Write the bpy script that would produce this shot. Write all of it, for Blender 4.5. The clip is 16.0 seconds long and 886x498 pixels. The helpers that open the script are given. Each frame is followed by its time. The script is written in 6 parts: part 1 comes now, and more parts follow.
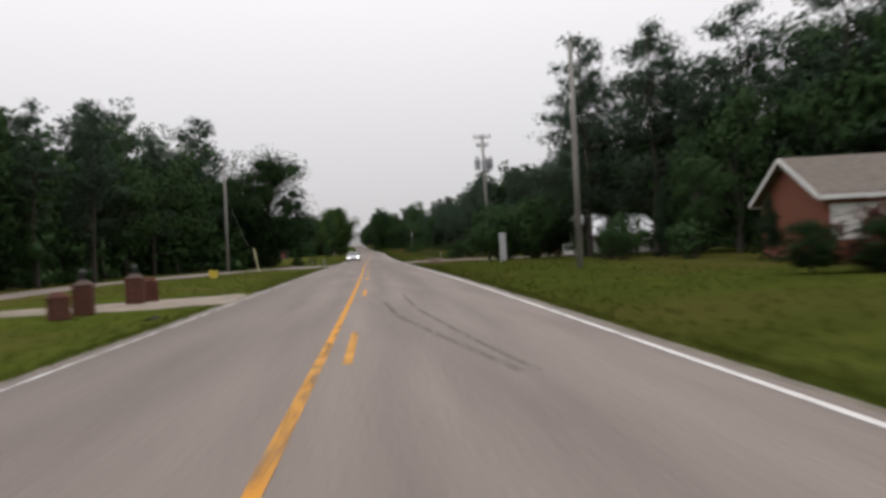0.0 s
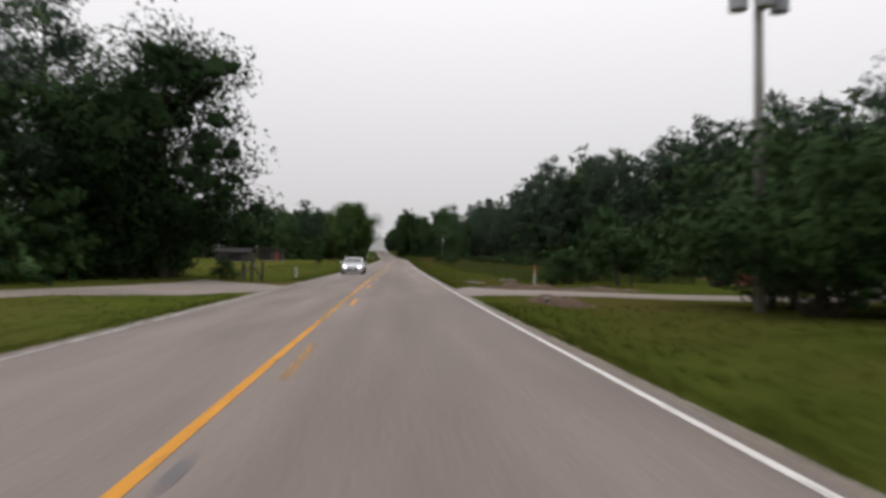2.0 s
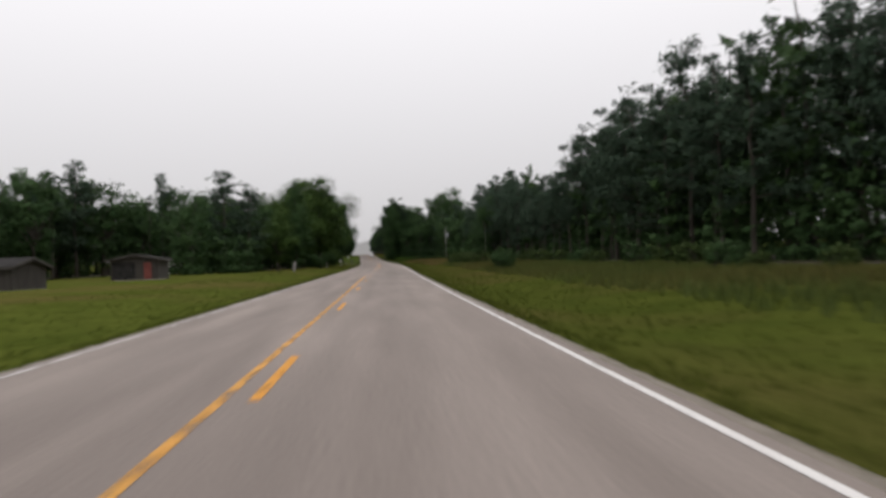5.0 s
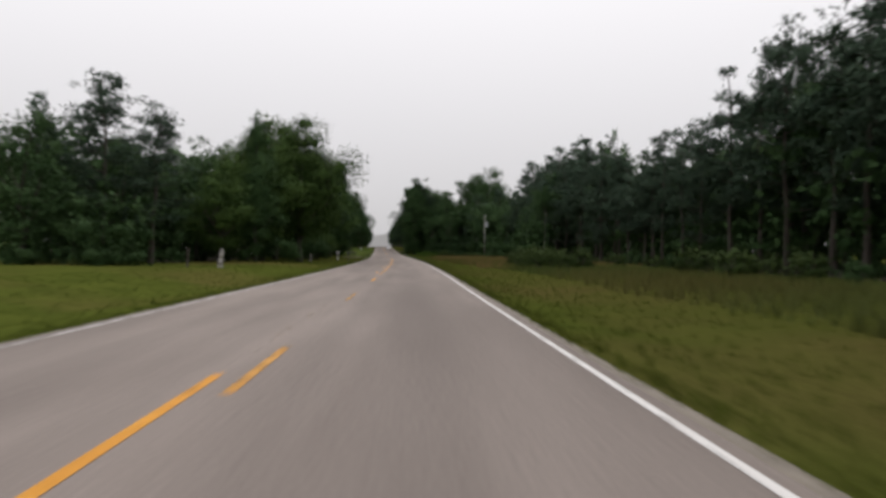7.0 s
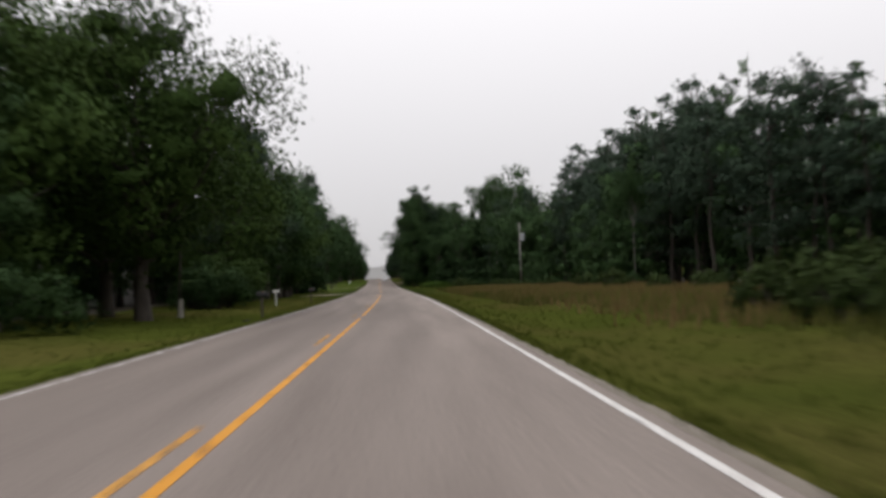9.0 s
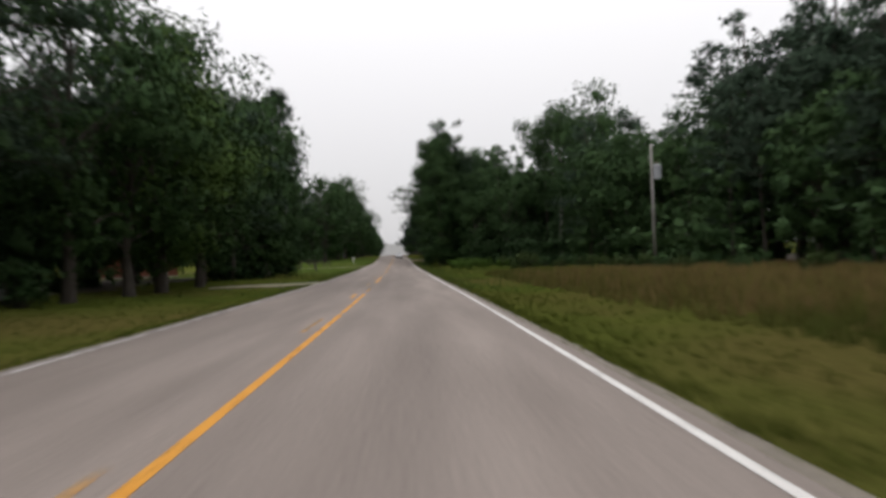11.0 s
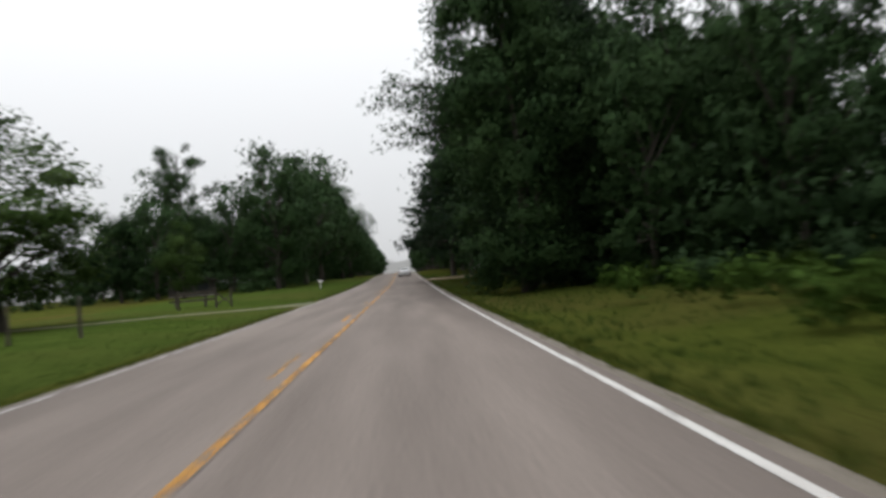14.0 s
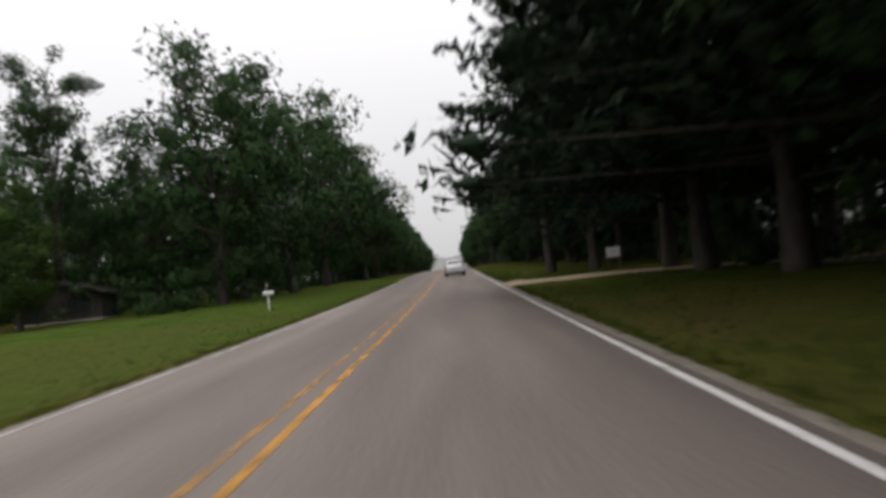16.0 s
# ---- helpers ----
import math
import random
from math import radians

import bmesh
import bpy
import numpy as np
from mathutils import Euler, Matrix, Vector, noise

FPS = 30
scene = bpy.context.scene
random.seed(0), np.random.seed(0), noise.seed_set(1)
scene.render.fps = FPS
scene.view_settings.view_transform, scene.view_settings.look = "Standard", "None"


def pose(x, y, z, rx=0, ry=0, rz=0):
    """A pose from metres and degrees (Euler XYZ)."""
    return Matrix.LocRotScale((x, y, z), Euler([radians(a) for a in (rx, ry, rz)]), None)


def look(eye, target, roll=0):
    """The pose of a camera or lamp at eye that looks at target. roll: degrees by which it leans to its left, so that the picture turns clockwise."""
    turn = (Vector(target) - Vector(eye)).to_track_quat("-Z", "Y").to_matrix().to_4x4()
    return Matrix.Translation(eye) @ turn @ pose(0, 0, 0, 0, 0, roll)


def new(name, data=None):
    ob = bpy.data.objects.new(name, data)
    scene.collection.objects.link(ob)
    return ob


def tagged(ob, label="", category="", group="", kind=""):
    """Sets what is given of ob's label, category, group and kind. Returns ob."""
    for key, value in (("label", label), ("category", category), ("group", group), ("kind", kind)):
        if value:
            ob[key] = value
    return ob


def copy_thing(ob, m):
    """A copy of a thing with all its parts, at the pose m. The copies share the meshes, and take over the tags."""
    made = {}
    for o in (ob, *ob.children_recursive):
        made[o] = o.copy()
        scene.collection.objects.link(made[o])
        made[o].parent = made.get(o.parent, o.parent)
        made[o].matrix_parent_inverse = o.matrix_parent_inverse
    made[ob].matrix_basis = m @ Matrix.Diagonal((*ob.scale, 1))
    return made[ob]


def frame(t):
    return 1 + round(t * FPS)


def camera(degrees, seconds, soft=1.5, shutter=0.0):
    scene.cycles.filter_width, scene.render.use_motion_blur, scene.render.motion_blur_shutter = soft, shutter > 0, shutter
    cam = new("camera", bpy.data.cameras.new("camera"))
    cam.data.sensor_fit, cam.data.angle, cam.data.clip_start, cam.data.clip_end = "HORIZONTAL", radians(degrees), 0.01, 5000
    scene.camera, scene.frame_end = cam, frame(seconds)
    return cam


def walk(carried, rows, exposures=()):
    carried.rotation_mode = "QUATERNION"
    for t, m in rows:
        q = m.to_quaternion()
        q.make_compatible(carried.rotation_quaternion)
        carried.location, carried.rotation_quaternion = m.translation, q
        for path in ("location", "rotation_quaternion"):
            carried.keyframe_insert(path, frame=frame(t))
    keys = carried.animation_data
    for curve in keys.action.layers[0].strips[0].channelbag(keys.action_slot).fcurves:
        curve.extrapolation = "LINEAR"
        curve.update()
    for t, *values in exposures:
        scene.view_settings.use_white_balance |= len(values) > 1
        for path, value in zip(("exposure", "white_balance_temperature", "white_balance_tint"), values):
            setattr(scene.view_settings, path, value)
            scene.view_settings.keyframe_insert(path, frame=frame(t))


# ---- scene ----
# ---------------------------------------------------------------- camera
cam = camera(63.0, 16.0, soft=3.3, shutter=0.45)
PATH = [
    (0.0, pose(0.516, -0.000, 1.250, 89.85, 2.67, -5.09)),
    (0.5, pose(0.738, 12.193, 1.259, 89.28, 3.95, -4.11)),
    (1.0, pose(0.937, 24.388, 1.252, 90.02, 2.09, -4.13)),
    (1.5, pose(0.974, 36.584, 1.227, 91.02, 0.14, -3.46)),
    (2.0, pose(0.827, 48.778, 1.186, 90.71, -1.12, -3.11)),
    (2.5, pose(0.739, 60.966, 1.136, 90.57, -0.68, -2.69)),
    (3.0, pose(0.567, 73.151, 1.094, 90.60, 1.52, -3.18)),
    (3.5, pose(0.446, 85.338, 1.060, 90.08, 3.51, -3.98)),
    (3.7, pose(0.412, 90.210, 1.051, 89.55, 3.40, -4.00)),
    (4.3, pose(0.311, 104.837, 1.024, 90.42, 2.77, -4.02)),
    (5.2, pose(0.171, 126.780, 1.022, 90.80, 1.94, -4.06)),
    (5.8, pose(0.063, 141.409, 1.045, 90.30, 1.50, -4.08)),
    (6.0, pose(0.024, 146.285, 1.059, 91.11, 1.27, -4.09)),
    (6.5, pose(-0.008, 158.473, 1.099, 90.53, 0.94, -3.61)),
    (7.0, pose(0.080, 170.661, 1.145, 90.52, -0.94, -2.52)),
    (7.5, pose(0.212, 182.847, 1.194, 91.24, -0.10, -2.80)),
    (8.0, pose(0.283, 195.033, 1.249, 91.05, 1.77, -3.17)),
    (8.5, pose(0.125, 207.226, 1.308, 94.39, 0.19, -1.96)),
    (9.0, pose(-0.017, 219.424, 1.370, 92.83, 2.11, -2.45)),
    (9.5, pose(-0.217, 231.620, 1.436, 92.55, 2.37, -2.47)),
    (10.3, pose(-0.452, 251.135, 1.548, 91.81, 2.15, -1.68)),
    (11.2, pose(-0.909, 273.090, 1.679, 90.99, 1.91, -0.79)),
    (11.8, pose(-1.358, 287.724, 1.766, 90.85, 1.77, -0.25)),
    (12.0, pose(-1.508, 292.602, 1.795, 90.32, 1.72, -0.08)),
    (12.5, pose(-1.966, 304.790, 1.867, 90.44, 1.65, 0.19)),
    (13.0, pose(-2.463, 316.972, 1.954, 90.70, 2.69, -0.24)),
    (13.5, pose(-3.118, 329.147, 2.059, 92.35, 2.41, -0.13)),
    (14.0, pose(-3.695, 341.325, 2.182, 92.40, 5.05, -0.39)),
    (14.5, pose(-4.348, 353.498, 2.325, 93.20, 2.80, 0.07)),
    (15.0, pose(-4.910, 365.673, 2.487, 94.63, 1.71, 0.94)),
    (15.5, pose(-5.349, 377.853, 2.670, 95.14, 1.42, 1.72)),
    (16.0, pose(-5.879, 390.030, 2.874, 92.47, 6.42, 3.65)),
]
walk(cam, PATH, exposures=[(0.0, 0.0, 6500, 12), (9.5, 0.0, 6500, 12), (12.0, 0.2, 6400, 10), (13.0, 0.2, 6250, 9), (14.0, 0.13, 6350, 8), (15.0, 0.1, 6450, 10), (16.0, 0.08, 6500, 11)])

# ---------------------------------------------------------------- light
world = bpy.data.worlds.new("overcast_sky")
scene.world = world
world.use_nodes = True
wn = world.node_tree
wn.nodes.clear()
sky = wn.nodes.new("ShaderNodeTexSky")
sky.sky_type = "NISHITA"
sky.sun_disc = False
sky.sun_elevation = radians(66)
sky.sun_rotation = radians(337)
sky.dust_density = 4.0
sky_bg = wn.nodes.new("ShaderNodeBackground")
sky_bg.inputs["Strength"].default_value = 0.05
cloud_bg = wn.nodes.new("ShaderNodeBackground")
cloud_bg.inputs["Strength"].default_value = 0.62
# an overcast sky is about three times as bright overhead as at the horizon
dome = wn.nodes.new("ShaderNodeTexCoord")
split = wn.nodes.new("ShaderNodeSeparateXYZ")
rise = wn.nodes.new("ShaderNodeMapRange")
rise.inputs[1].default_value, rise.inputs[2].default_value = 0.0, 1.0
rise.inputs[3].default_value, rise.inputs[4].default_value = 1.0, 3.0
tone = wn.nodes.new("ShaderNodeMix")
tone.data_type = "RGBA"
tone.blend_type = "MULTIPLY"
tone.inputs[0].default_value = 1.0
tone.inputs[6].default_value = (1.0, 0.99, 1.0, 1)
wn.links.new(dome.outputs["Generated"], split.inputs[0])
wn.links.new(split.outputs["Z"], rise.inputs[0])
wn.links.new(rise.outputs[0], tone.inputs[7])
wn.links.new(tone.outputs[2], cloud_bg.inputs["Color"])
cover = wn.nodes.new("ShaderNodeMixShader")
cover.inputs[0].default_value = 0.9
w_out = wn.nodes.new("ShaderNodeOutputWorld")
wn.links.new(sky.outputs[0], sky_bg.inputs["Color"])
wn.links.new(sky_bg.outputs[0], cover.inputs[1])
wn.links.new(cloud_bg.outputs[0], cover.inputs[2])
wn.links.new(cover.outputs[0], w_out.inputs["Surface"])

sun_data = bpy.data.lights.new("sun", "SUN")
sun_data.energy = 0.5
sun_data.angle = radians(40)
sun_data.color = (1.0, 0.97, 0.93)
sun = new("sun", sun_data)
sun.matrix_world = look((0, 0, 60), (10, -24, 0))

# ---------------------------------------------------------------- materials
def mat(name, c1, c2, scale=3.0, rough=0.8, bump=0.0, fine=0.0, coords="Object", stretch=(1, 1, 1), metal=0.0, spec=0.3, c3=None, island=0.0, leafy=0.0, wear=None, across=None, lace=0.0, gaps=0.46):
    """A node material: two tones by a broad noise, a fine grain, an optional third tone by large patches."""
    m = bpy.data.materials.new(name)
    m.use_nodes = True
    nt = m.node_tree
    nt.nodes.clear()
    N, L = nt.nodes.new, nt.links.new
    out = N("ShaderNodeOutputMaterial")
    bsdf = N("ShaderNodeBsdfPrincipled")
    bsdf.inputs["Roughness"].default_value = rough
    bsdf.inputs["Metallic"].default_value = metal
    bsdf.inputs["Specular IOR Level"].default_value = spec
    tc = N("ShaderNodeTexCoord")
    mp = N("ShaderNodeMapping")
    mp.inputs["Scale"].default_value = stretch
    L(tc.outputs[coords], mp.inputs["Vector"])
    nz = N("ShaderNodeTexNoise")
    nz.inputs["Scale"].default_value = scale
    nz.inputs["Detail"].default_value = 5
    L(mp.outputs[0], nz.inputs["Vector"])
    ramp = N("ShaderNodeMapRange")
    ramp.inputs[1].default_value, ramp.inputs[2].default_value = 0.32, 0.68
    L(nz.outputs["Fac"], ramp.inputs[0])
    mix = N("ShaderNodeMix")
    mix.data_type = "RGBA"
    mix.inputs[6].default_value = (*c1, 1)
    mix.inputs[7].default_value = (*c2, 1)
    L(ramp.outputs[0], mix.inputs[0])
    col = mix.outputs[2]
    if c3:
        big = N("ShaderNodeTexNoise")
        big.inputs["Scale"].default_value = scale * 0.13
        big.inputs["Detail"].default_value = 3
        L(mp.outputs[0], big.inputs["Vector"])
        r3 = N("ShaderNodeMapRange")
        r3.inputs[1].default_value, r3.inputs[2].default_value = 0.45, 0.66
        L(big.outputs["Fac"], r3.inputs[0])
        m3 = N("ShaderNodeMix")
        m3.data_type = "RGBA"
        m3.inputs[7].default_value = (*c3, 1)
        L(col, m3.inputs[6])
        L(r3.outputs[0], m3.inputs[0])
        col = m3.outputs[2]
    if fine:
        gz_ = N("ShaderNodeTexNoise")
        gz_.inputs["Scale"].default_value = scale * 22
        gz_.inputs["Detail"].default_value = 2
        L(tc.outputs[coords], gz_.inputs["Vector"])
        hs = N("ShaderNodeHueSaturation")
        rr = N("ShaderNodeMapRange")
        rr.inputs[1].default_value, rr.inputs[2].default_value = 0.3, 0.7
        rr.inputs[3].default_value, rr.inputs[4].default_value = 1 - fine, 1 + fine
        L(gz_.outputs["Fac"], rr.inputs[0])
        L(rr.outputs[0], hs.inputs["Value"])
        L(col, hs.inputs["Color"])
        col = hs.outputs[0]
    if island:
        geo = N("ShaderNodeNewGeometry")
        info = N("ShaderNodeObjectInfo")
        add = N("ShaderNodeMath")
        add.operation = "ADD"
        L(geo.outputs["Random Per Island"], add.inputs[0])
        L(info.outputs["Random"], add.inputs[1])
        r4 = N("ShaderNodeMapRange")
        r4.inputs[1].default_value, r4.inputs[2].default_value = 0.0, 2.0
        r4.inputs[3].default_value, r4.inputs[4].default_value = 1 - island, 1 + island
        L(add.outputs[0], r4.inputs[0])
        h2 = N("ShaderNodeHueSaturation")
        L(r4.outputs[0], h2.inputs["Value"])
        L(col, h2.inputs["Color"])
        col = h2.outputs[0]
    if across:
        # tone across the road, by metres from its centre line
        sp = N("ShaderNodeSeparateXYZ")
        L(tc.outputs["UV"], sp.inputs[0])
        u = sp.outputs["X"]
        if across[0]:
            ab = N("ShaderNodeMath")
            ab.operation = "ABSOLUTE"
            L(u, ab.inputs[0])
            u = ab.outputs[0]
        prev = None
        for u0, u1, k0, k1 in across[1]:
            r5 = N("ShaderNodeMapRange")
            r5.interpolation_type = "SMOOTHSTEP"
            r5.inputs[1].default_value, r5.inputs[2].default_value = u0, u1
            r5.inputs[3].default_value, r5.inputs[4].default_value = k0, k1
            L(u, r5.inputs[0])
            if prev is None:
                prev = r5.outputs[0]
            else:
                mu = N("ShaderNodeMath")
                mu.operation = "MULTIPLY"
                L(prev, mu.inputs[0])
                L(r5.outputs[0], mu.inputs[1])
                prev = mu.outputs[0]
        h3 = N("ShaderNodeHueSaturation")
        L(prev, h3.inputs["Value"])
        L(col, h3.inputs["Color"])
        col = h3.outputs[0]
    L(col, bsdf.inputs["Base Color"])
    if bump:
        bp = N("ShaderNodeBump")
        bp.inputs["Strength"].default_value = bump
        bp.inputs["Distance"].default_value = 0.03
        L(nz.outputs["Fac"], bp.inputs["Height"])
        L(bp.outputs[0], bsdf.inputs["Normal"])
    shader = bsdf.outputs[0]
    if leafy:
        tr = N("ShaderNodeBsdfTranslucent")
        L(col, tr.inputs["Color"])
        ms = N("ShaderNodeMixShader")
        ms.inputs[0].default_value = leafy
        L(shader, ms.inputs[1])
        L(tr.outputs[0], ms.inputs[2])
        shader = ms.outputs[0]
    if lace:
        # the gaps between the leaflets of one spray
        lz = N("ShaderNodeTexNoise")
        lz.inputs["Scale"].default_value = lace
        lz.inputs["Detail"].default_value = 2
        L(tc.outputs["Object"], lz.inputs["Vector"])
        lr = N("ShaderNodeMapRange")
        lr.inputs[1].default_value, lr.inputs[2].default_value = gaps - 0.03, gaps + 0.03
        L(lz.outputs["Fac"], lr.inputs[0])
        tp = N("ShaderNodeBsdfTransparent")
        ms = N("ShaderNodeMixShader")
        L(lr.outputs[0], ms.inputs[0])
        L(tp.outputs[0], ms.inputs[1])
        L(shader, ms.inputs[2])
        shader = ms.outputs[0]
    if wear is not None:
        wz = N("ShaderNodeTexNoise")
        wz.inputs["Scale"].default_value = 1.0
        wz.inputs["Detail"].default_value = 6
        wz.inputs["Roughness"].default_value = 0.7
        wm = N("ShaderNodeMapping")
        wm.inputs["Scale"].default_value = (5, 1.6, 1)
        L(tc.outputs["UV"], wm.inputs["Vector"])
        L(wm.outputs[0], wz.inputs["Vector"])
        wr = N("ShaderNodeMapRange")
        wr.inputs[1].default_value, wr.inputs[2].default_value = wear - 0.1, wear + 0.1
        L(wz.outputs["Fac"], wr.inputs[0])
        tp = N("ShaderNodeBsdfTransparent")
        ms = N("ShaderNodeMixShader")
        L(wr.outputs[0], ms.inputs[0])
        L(tp.outputs[0], ms.inputs[1])
        L(shader, ms.inputs[2])
        shader = ms.outputs[0]
    L(shader, out.inputs["Surface"])
    return m


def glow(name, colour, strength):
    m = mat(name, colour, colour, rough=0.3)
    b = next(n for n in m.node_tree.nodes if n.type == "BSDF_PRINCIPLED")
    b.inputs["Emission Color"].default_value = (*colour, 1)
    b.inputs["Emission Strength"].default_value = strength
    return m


ASPHALT = mat("old_asphalt", (0.17, 0.143, 0.126), (0.23, 0.195, 0.173), 0.9, 0.85, 0.12, 0.18, "UV", (1.3, 0.13, 1), c3=(0.145, 0.122, 0.108), spec=0.15, across=(True, [(0.1, 0.6, 1.05, 0.93), (0.6, 1.0, 0.97, 1.04), (1.1, 1.6, 1.0, 0.93), (1.9, 2.7, 1.0, 1.16), (2.9, 3.4, 1.0, 1.05)]))
TAR = mat("tar_patch", (0.08, 0.075, 0.075), (0.13, 0.12, 0.12), 4, 0.7, 0.3, 0.2)
WORN_TAR = mat("worn_tar_seam", (0.09, 0.082, 0.078), (0.13, 0.118, 0.112), 4, 0.8, 0, 0.2, "UV", wear=0.52)
TYRE_MARK = mat("faint_tyre_mark", (0.158, 0.137, 0.123), (0.182, 0.158, 0.141), 2, 0.85, 0, 0.2, "UV", wear=0.5, spec=0.1)
GRAVEL = mat("gravel_edge", (0.12, 0.105, 0.085), (0.19, 0.165, 0.135), 5, 0.95, 0.5, 0.3, "UV")
GRASSY_DRIVE = mat("grassy_gravel_track", (0.11, 0.105, 0.05), (0.19, 0.17, 0.115), 1.8, 0.95, 0.3, 0.25, "Object", c3=(0.07, 0.082, 0.025))
DRIVE = mat("worn_gravel_drive", (0.19, 0.156, 0.126), (0.275, 0.228, 0.186), 1.5, 0.95, 0.3, 0.2, "Object", c3=(0.12, 0.12, 0.07))
CONCRETE = mat("pale_concrete", (0.27, 0.25, 0.22), (0.34, 0.32, 0.29), 1.5, 0.9, 0.2, 0.12, "Object")
SANDY = mat("sandy_dirt", (0.22, 0.16, 0.105), (0.3, 0.23, 0.16), 1.2, 0.95, 0.4, 0.2)
SOIL = mat("brown_soil", (0.05, 0.031, 0.019), (0.09, 0.058, 0.037), 3, 0.95, 0.8, 0.3)
WHITE_LINE = mat("worn_white_paint", (0.5, 0.48, 0.46), (0.58, 0.57, 0.55), 2, 0.8, 0, 0.1, "UV", wear=0.36, spec=0.1)
THIN_LINE = mat("much_worn_white_paint", (0.42, 0.41, 0.39), (0.5, 0.49, 0.47), 2, 0.85, 0, 0.1, "UV", wear=0.45, spec=0.1)
YELLOW_LINE = mat("worn_yellow_paint", (0.46, 0.195, 0.015), (0.54, 0.245, 0.024), 2, 0.8, 0, 0.1, "UV", wear=0.36)
YELLOW_WORN = mat("patchy_yellow_paint", (0.43, 0.2, 0.03), (0.5, 0.25, 0.045), 2, 0.8, 0, 0.12, "UV", wear=0.45)
YELLOW_FADED = mat("faded_yellow_paint", (0.4, 0.21, 0.05), (0.45, 0.25, 0.08), 2, 0.8, 0, 0.1, "UV", wear=0.5)
YELLOW_GHOST = mat("vanishing_yellow_paint", (0.34, 0.2, 0.08), (0.38, 0.23, 0.1), 2, 0.8, 0, 0.1, "UV", wear=0.64)
LAWN = mat("fresh_lawn", (0.036, 0.058, 0.011), (0.057, 0.082, 0.017), 0.6, 1.0, 0.5, 0.35, "Object", c3=(0.06, 0.07, 0.018), spec=0.0)
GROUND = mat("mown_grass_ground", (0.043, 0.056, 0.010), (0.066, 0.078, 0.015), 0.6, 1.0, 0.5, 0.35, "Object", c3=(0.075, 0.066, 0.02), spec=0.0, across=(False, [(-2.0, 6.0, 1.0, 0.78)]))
GRASS = mat("grass_blades", (0.052, 0.07, 0.011), (0.078, 0.095, 0.016), 0.5, 0.9, island=0.22, leafy=0.3, spec=0.05)
FRESH = mat("fresh_grass_blades", (0.04, 0.066, 0.014), (0.062, 0.092, 0.02), 0.5, 0.9, island=0.22, leafy=0.3, spec=0.05)
ROUGH = mat("rough_verge_grass", (0.05, 0.063, 0.011), (0.07, 0.082, 0.016), 0.5, 0.95, island=0.22, leafy=0.25, spec=0.0)
WEEDS = mat("tall_green_weeds", (0.05, 0.068, 0.018), (0.08, 0.1, 0.028), 0.3, 0.9, island=0.3, leafy=0.3, c3=(0.085, 0.08, 0.025), spec=0.05)
STRAW = mat("tall_dry_grass", (0.09, 0.085, 0.022), (0.14, 0.115, 0.038), 0.3, 0.9, island=0.35, leafy=0.3, c3=(0.06, 0.082, 0.016), spec=0.05)
SHADED_LITTER = mat("forest_floor", (0.03, 0.025, 0.018), (0.055, 0.042, 0.028), 1.5, 0.95, 0.6, 0.3)
BARK = mat("grey_brown_bark", (0.036, 0.03, 0.025), (0.068, 0.057, 0.048), 6, 0.95, 0.9, 0.2, stretch=(1, 1, 0.25))
PALE_BARK = mat("pale_bark", (0.12, 0.112, 0.098), (0.2, 0.185, 0.165), 3, 0.9, 0.4, 0.15, stretch=(1, 1, 0.4))
# grey-green lightened for distance: haze is mixed into the needles' own colour
HAZED_NEEDLES = mat("hazed_pine_needles", (0.034, 0.056, 0.037), (0.053, 0.08, 0.051), 0.5, 0.85, 0, 0.15, island=0.16, leafy=0.08, spec=0.06, lace=7)
LEAVES = mat("broad_leaves", (0.028, 0.056, 0.021), (0.045, 0.08, 0.028), 0.5, 0.85, 0, 0.15, island=0.16, leafy=0.08, spec=0.06, lace=7)
LEAVES_LIGHT = mat("fresh_leaves", (0.034, 0.064, 0.016), (0.055, 0.09, 0.022), 0.5, 0.85, 0, 0.15, island=0.16, leafy=0.08, spec=0.06, lace=8, gaps=0.42)
RED_LEAVES = mat("dark_red_leaves", (0.06, 0.026, 0.02), (0.09, 0.038, 0.027), 0.5, 0.75, 0, 0.15, island=0.16, leafy=0.08, spec=0.12, lace=10)
STRAW_BROWN = mat("dry_brown_grass", (0.13, 0.092, 0.036), (0.19, 0.135, 0.058), 0.3, 0.9, island=0.35, leafy=0.25, spec=0.05)
SAPLING = mat("olive_sapling_leaves", (0.026, 0.043, 0.012), (0.042, 0.062, 0.017), 0.5, 0.8, 0, 0.15, island=0.2, leafy=0.08, spec=0.06, lace=9)
FERN = mat("bright_low_leaves", (0.036, 0.07, 0.012), (0.056, 0.094, 0.018), 0.5, 0.9, 0, 0.15, island=0.16, leafy=0.08, spec=0.03, lace=10)
# broad leaves darkened: the deep shade of the woods is in this colour
SHADED_LEAVES = mat("shade_darkened_leaves", (0.013, 0.028, 0.01), (0.024, 0.045, 0.016), 0.5, 0.85, 0, 0.15, island=0.16, leafy=0.06, spec=0.06, lace=7, gaps=0.4)
# cedar green; on pines it puts the woods' shade into the colour
CEDAR_SHADED_PINE = mat("cedar_and_shaded_pine", (0.016, 0.03, 0.016), (0.026, 0.044, 0.022), 0.5, 0.85, 0, 0.15, island=0.16, leafy=0.08, spec=0.06, lace=8, gaps=0.42)
DARK_BRICK = mat("dark_red_brick", (0.062, 0.027, 0.019), (0.13, 0.048, 0.031), 8, 0.9, 0.5, 0.2, island=0.3)
BRICK = mat("red_brick", (0.16, 0.056, 0.034), (0.225, 0.083, 0.05), 8, 0.9, 0.5, 0.2, island=0.25)
